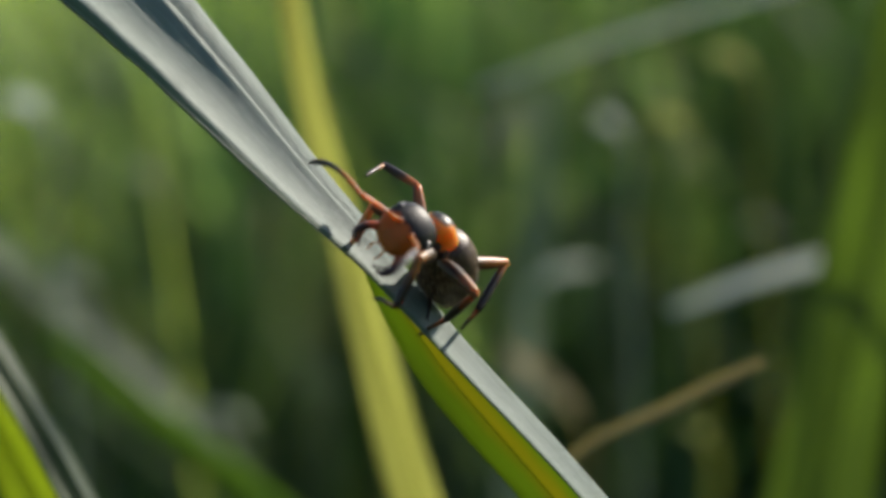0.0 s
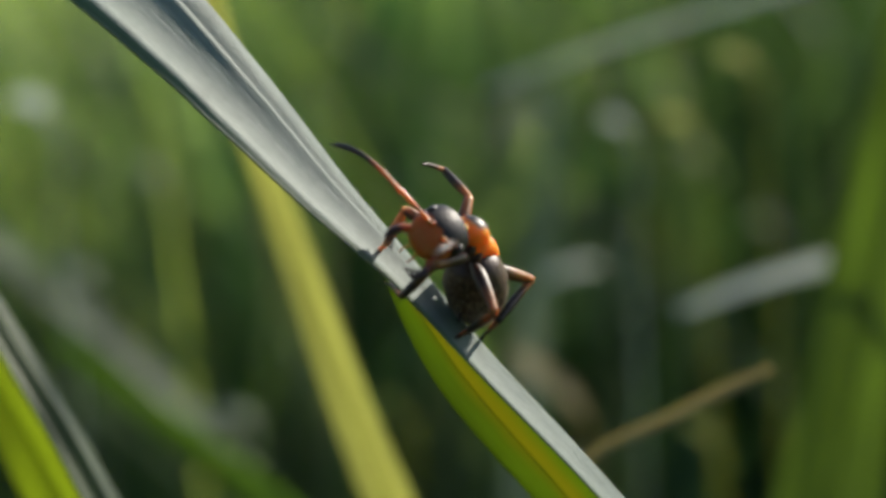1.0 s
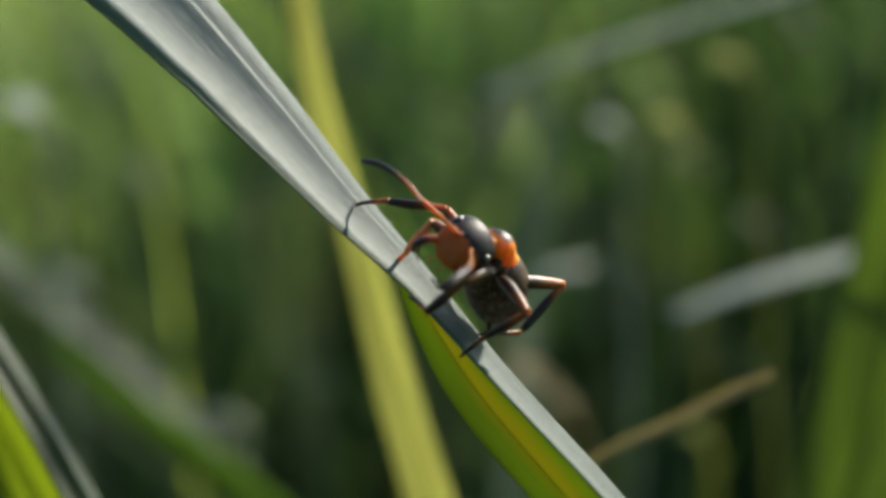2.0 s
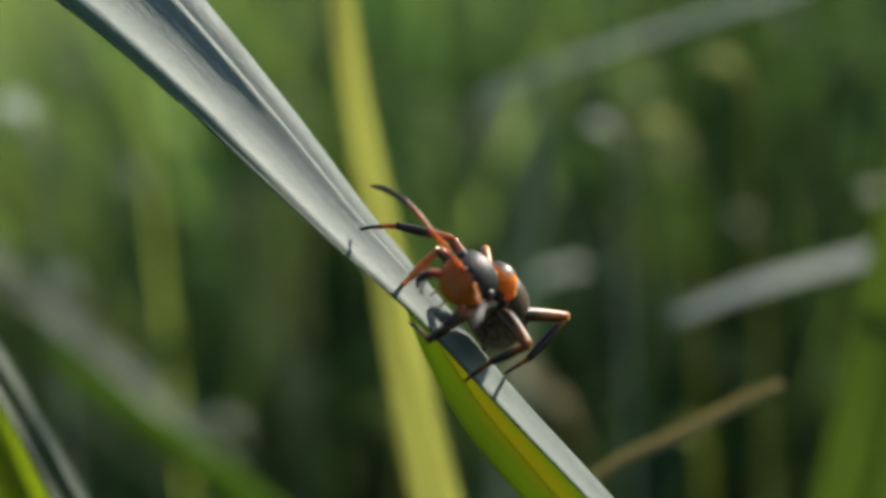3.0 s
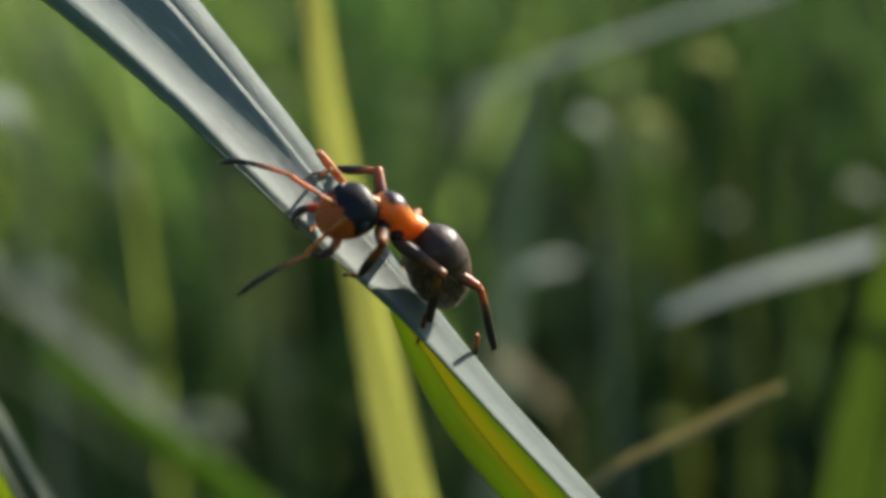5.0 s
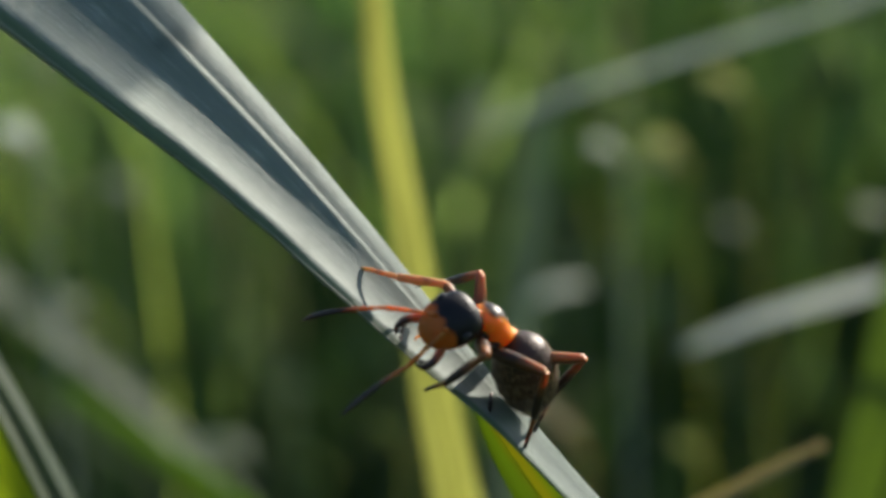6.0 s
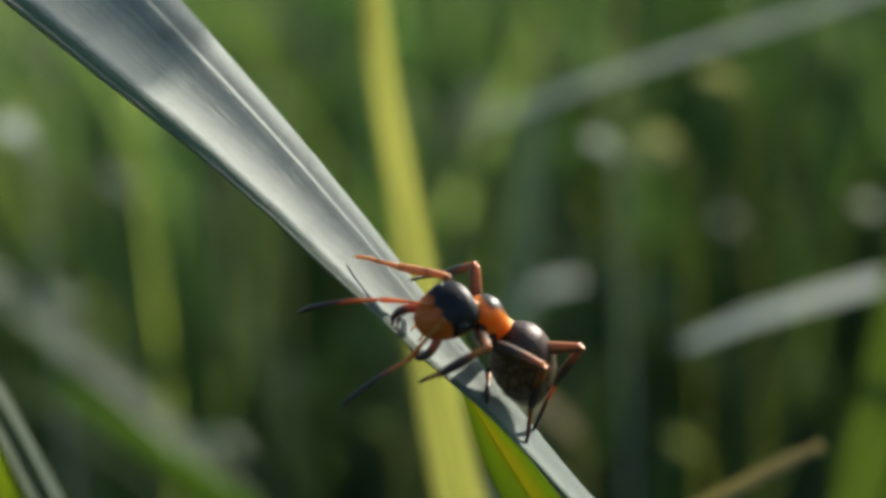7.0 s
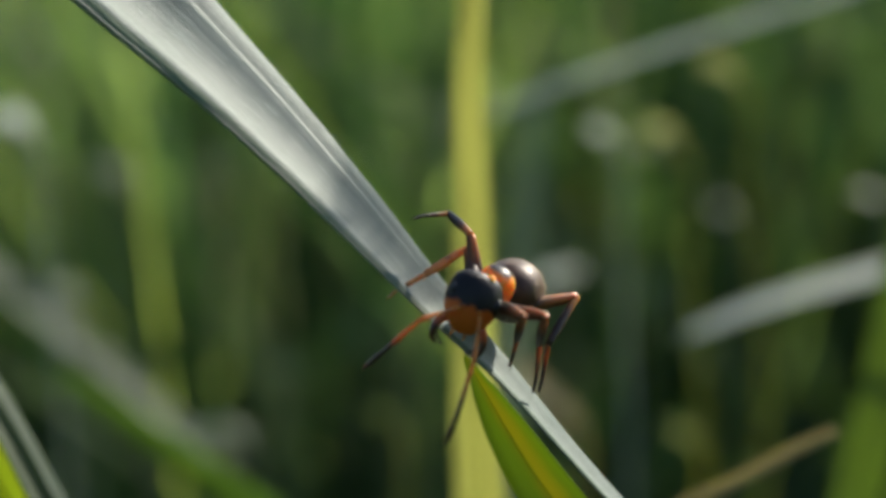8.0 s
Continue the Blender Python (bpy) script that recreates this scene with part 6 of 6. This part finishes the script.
    walk(limb["femur_L2"], [(0, pose(0.00015, 0.00045, -0.00068, 0.0, 3.3, 76.9)), (0.5, pose(0.00015, 0.00045, -0.00068, 0.0, 20.6, 87.2)),
        (1, pose(0.00015, 0.00045, -0.00068, 0.0, 26.0, 78.9)), (1.5, pose(0.00015, 0.00045, -0.00068, 0.0, 16.3, 67.6)),
        (3, pose(0.00015, 0.00045, -0.00068, 0.0, 13.4, 66.4)), (3.5, pose(0.00015, 0.00045, -0.00068, -0.0, 14.2, 73.5)),
        (4.2, pose(0.00015, 0.00045, -0.00068, 0.0, 13.7, 72.4)), (5.3, pose(0.00015, 0.00045, -0.00068, 0.0, -16.8, 147.5)),
        (5.5, pose(0.00015, 0.00045, -0.00068, -0.0, -21.1, 147.3)), (5.7, pose(0.00015, 0.00045, -0.00068, 0.0, -18.4, 140.0)),
        (6, pose(0.00015, 0.00045, -0.00068, 0.0, -24.3, 109.5)), (6.5, pose(0.00015, 0.00045, -0.00068, 0.0, -20.3, 109.5)),
        (7, pose(0.00015, 0.00045, -0.00068, 0.0, -22.2, 116.7)), (7.3, pose(0.00015, 0.00045, -0.00068, 0.0, -17.9, 130.9)),
        (7.4, pose(0.00015, 0.00045, -0.00068, -0.0, -13.9, 116.4)), (7.5, pose(0.00015, 0.00045, -0.00068, 0.0, -7.7, 90.3)),
        (7.7, pose(0.00015, 0.00045, -0.00068, -0.0, -12.9, 40.9)), (8, pose(0.00015, 0.00045, -0.00068, 0.0, -16.9, 56.8))])
    walk(limb["tibia_L2"], [(0, pose(0.00065, 0.00259, -0.00081, 0.0, 42.5, -142.3)), (0.5, pose(0.00025, 0.00251, -0.00145, 0.0, 37.2, -137.6)),
        (1, pose(0.00053, 0.00239, -0.00164, 0.0, 30.7, -143.8)), (1.5, pose(0.00095, 0.00240, -0.00130, 0.0, 42.9, -133.7)),
        (3, pose(0.00101, 0.00241, -0.00119, 0.0, 33.3, -135.1)), (3.5, pose(0.00075, 0.00250, -0.00122, -0.0, 33.8, -132.3)),
        (4.2, pose(0.00080, 0.00249, -0.00120, -0.0, 33.8, -136.4)), (5.3, pose(-0.00163, 0.00158, -0.00004, 0.0, 62.6, 156.4)),
        (5.5, pose(-0.00158, 0.00156, 0.00011, 0.0, 58.5, -176.2)), (5.7, pose(-0.00145, 0.00179, 0.00001, 0.0, 38.8, -175.0)),
        (6, pose(-0.00052, 0.00234, 0.00022, -0.0, 50.3, -179.8)), (6.5, pose(-0.00054, 0.00240, 0.00008, 0.0, 52.8, 176.9)),
        (7, pose(-0.00077, 0.00227, 0.00015, 0.0, 46.8, -168.8)), (7.3, pose(-0.00122, 0.00203, -0.00000, 0.0, 44.0, -169.4)),
        (7.4, pose(-0.00080, 0.00236, -0.00015, 0.0, 44.0, -170.7)), (7.5, pose(0.00014, 0.00263, -0.00038, -0.0, 42.9, -177.4)),
        (7.7, pose(0.00177, 0.00185, -0.00019, 0.0, 41.4, -179.9)), (8, pose(0.00130, 0.00221, -0.00004, 0.0, 27.9, -177.9))])
    walk(limb["tarsus_L2"], [(0, pose(-0.00052, 0.00169, -0.00216, 0.0, 38.1, -133.9)), (0.5, pose(-0.00093, 0.00143, -0.00266, 0.0, 36.4, -128.0)),
        (1, pose(-0.00086, 0.00138, -0.00266, 0.0, 28.9, -142.2)), (1.5, pose(-0.00006, 0.00134, -0.00266, 0.0, 41.8, -142.8)),
        (3, pose(-0.00018, 0.00123, -0.00229, -0.0, 38.0, -143.5)), (3.5, pose(-0.00037, 0.00127, -0.00233, 0.0, 24.8, -143.4)),
        (4.2, pose(-0.00041, 0.00134, -0.00231, 0.0, 41.1, -137.1)), (5.3, pose(-0.00247, 0.00195, -0.00182, 0.0, 48.7, 178.6)),
        (5.5, pose(-0.00262, 0.00149, -0.00159, 0.0, 47.8, 164.7)), (5.7, pose(-0.00300, 0.00165, -0.00124, 0.0, 59.0, 163.7)),
        (6, pose(-0.00180, 0.00234, -0.00131, 0.0, 52.2, -175.0)), (6.5, pose(-0.00175, 0.00246, -0.00151, 0.0, 49.9, 175.2)),
        (7, pose(-0.00211, 0.00200, -0.00131, -0.0, 50.7, 164.8)), (7.3, pose(-0.00264, 0.00177, -0.00139, 0.0, 40.2, -175.3)),
        (7.4, pose(-0.00222, 0.00213, -0.00154, 0.0, 36.8, 179.5)), (7.5, pose(-0.00133, 0.00256, -0.00175, 0.0, 34.2, 174.3)),
        (7.7, pose(0.00027, 0.00185, -0.00151, 0.0, 30.4, 162.3)), (8, pose(-0.00047, 0.00215, -0.00098, -0.0, 65.1, 124.3))])
    walk(limb["femur_L3"], [(0, pose(-0.00075, 0.00042, -0.00062, 0.0, -26.6, 170.1)), (0.5, pose(-0.00075, 0.00042, -0.00062, 0.0, -17.8, 165.0)),
        (1, pose(-0.00075, 0.00042, -0.00062, 0.0, -14.4, 167.0)), (1.5, pose(-0.00075, 0.00042, -0.00062, 0.0, -20.3, 164.0)),
        (3, pose(-0.00075, 0.00042, -0.00062, 0.0, -28.9, 155.0)), (3.5, pose(-0.00075, 0.00042, -0.00062, 0.0, -28.1, 157.9)),
        (4.2, pose(-0.00075, 0.00042, -0.00062, -0.0, -23.2, 147.7)), (5.3, pose(-0.00075, 0.00042, -0.00062, -0.0, -6.9, 144.8)),
        (5.5, pose(-0.00075, 0.00042, -0.00062, 0.0, -42.4, 154.8)), (5.7, pose(-0.00075, 0.00042, -0.00062, 0.0, -41.6, 144.7)),
        (6, pose(-0.00075, 0.00042, -0.00062, -0.0, -43.6, 139.4)), (6.5, pose(-0.00075, 0.00042, -0.00062, -0.0, -44.4, 139.6)),
        (7, pose(-0.00075, 0.00042, -0.00062, 0.0, -45.5, 139.9)), (7.3, pose(-0.00075, 0.00042, -0.00062, 0.0, -46.0, 133.4)),
        (7.4, pose(-0.00075, 0.00042, -0.00062, 0.0, -43.8, 123.2)), (7.5, pose(-0.00075, 0.00042, -0.00062, 0.0, -41.1, 117.5)),
        (7.7, pose(-0.00075, 0.00042, -0.00062, -0.0, -32.7, 137.8)), (8, pose(-0.00075, 0.00042, -0.00062, 0.0, -39.0, 133.2))])
    walk(limb["tibia_L3"], [(0, pose(-0.00322, 0.00085, 0.00064, 0.0, 58.2, 37.5)), (0.5, pose(-0.00333, 0.00111, 0.00023, -0.0, 57.7, 25.2)),
        (1, pose(-0.00339, 0.00103, 0.00008, 0.0, 57.3, 19.9)), (1.5, pose(-0.00327, 0.00115, 0.00035, 0.0, 70.6, 5.0)),
        (3, pose(-0.00297, 0.00146, 0.00074, 0.0, 65.7, 7.5)), (3.5, pose(-0.00304, 0.00135, 0.00070, -0.0, 54.0, 12.5)),
        (4.2, pose(-0.00293, 0.00180, 0.00048, 0.0, 52.5, 8.6)), (5.3, pose(-0.00302, 0.00202, -0.00028, 0.0, 38.8, 173.2)),
        (5.5, pose(-0.00262, 0.00130, 0.00127, 0.0, 41.4, 178.1)), (5.7, pose(-0.00246, 0.00163, 0.00124, -0.0, 49.2, -149.0)),
        (6, pose(-0.00229, 0.00174, 0.00131, 0.0, 56.2, -144.0)), (6.5, pose(-0.00227, 0.00172, 0.00134, 0.0, 59.8, -148.9)),
        (7, pose(-0.00225, 0.00169, 0.00138, 0.0, 50.7, -149.0)), (7.3, pose(-0.00209, 0.00183, 0.00140, 0.0, 66.6, -172.1)),
        (7.4, pose(-0.00186, 0.00211, 0.00132, 0.0, 76.7, 172.9)), (7.5, pose(-0.00172, 0.00229, 0.00122, -0.0, 85.2, 141.8)),
        (7.7, pose(-0.00250, 0.00200, 0.00089, 0.0, 53.3, 11.2)), (8, pose(-0.00224, 0.00201, 0.00114, -0.0, 59.0, 12.8))])
    walk(limb["tarsus_L3"], [(0, pose(-0.00225, 0.00159, -0.00132, 0.0, 27.3, -151.2)), (0.5, pose(-0.00221, 0.00163, -0.00171, 0.0, 29.9, -152.0)),
        (1, pose(-0.00223, 0.00145, -0.00186, 0.0, 27.7, -151.8)), (1.5, pose(-0.00251, 0.00121, -0.00182, 0.0, 29.8, 18.2)),
        (3, pose(-0.00203, 0.00158, -0.00136, 0.0, 24.8, -148.1)), (3.5, pose(-0.00172, 0.00164, -0.00116, -0.0, 34.3, -147.1)),
        (4.2, pose(-0.00154, 0.00201, -0.00134, 0.0, 39.6, -146.5)), (5.3, pose(-0.00480, 0.00223, -0.00172, 0.0, 37.9, -174.1)),
        (5.5, pose(-0.00434, 0.00136, -0.00025, 0.0, 17.7, 82.2)), (5.7, pose(-0.00375, 0.00086, -0.00050, 0.0, 18.7, 54.4)),
        (6, pose(-0.00333, 0.00099, -0.00060, -0.0, 72.1, 112.2)), (6.5, pose(-0.00326, 0.00112, -0.00065, 0.0, 69.9, 114.8)),
        (7, pose(-0.00350, 0.00093, -0.00040, -0.0, 69.9, 114.8)), (7.3, pose(-0.00299, 0.00171, -0.00072, 0.0, 63.5, 169.8)),
        (7.4, pose(-0.00238, 0.00218, -0.00092, 0.0, 58.9, 171.6)), (7.5, pose(-0.00188, 0.00241, -0.00107, 0.0, 61.9, 162.0)),
        (7.7, pose(-0.00115, 0.00227, -0.00095, 0.0, 57.4, -174.2)), (8, pose(-0.00108, 0.00227, -0.00083, -0.0, 53.9, 162.6))])


motions()
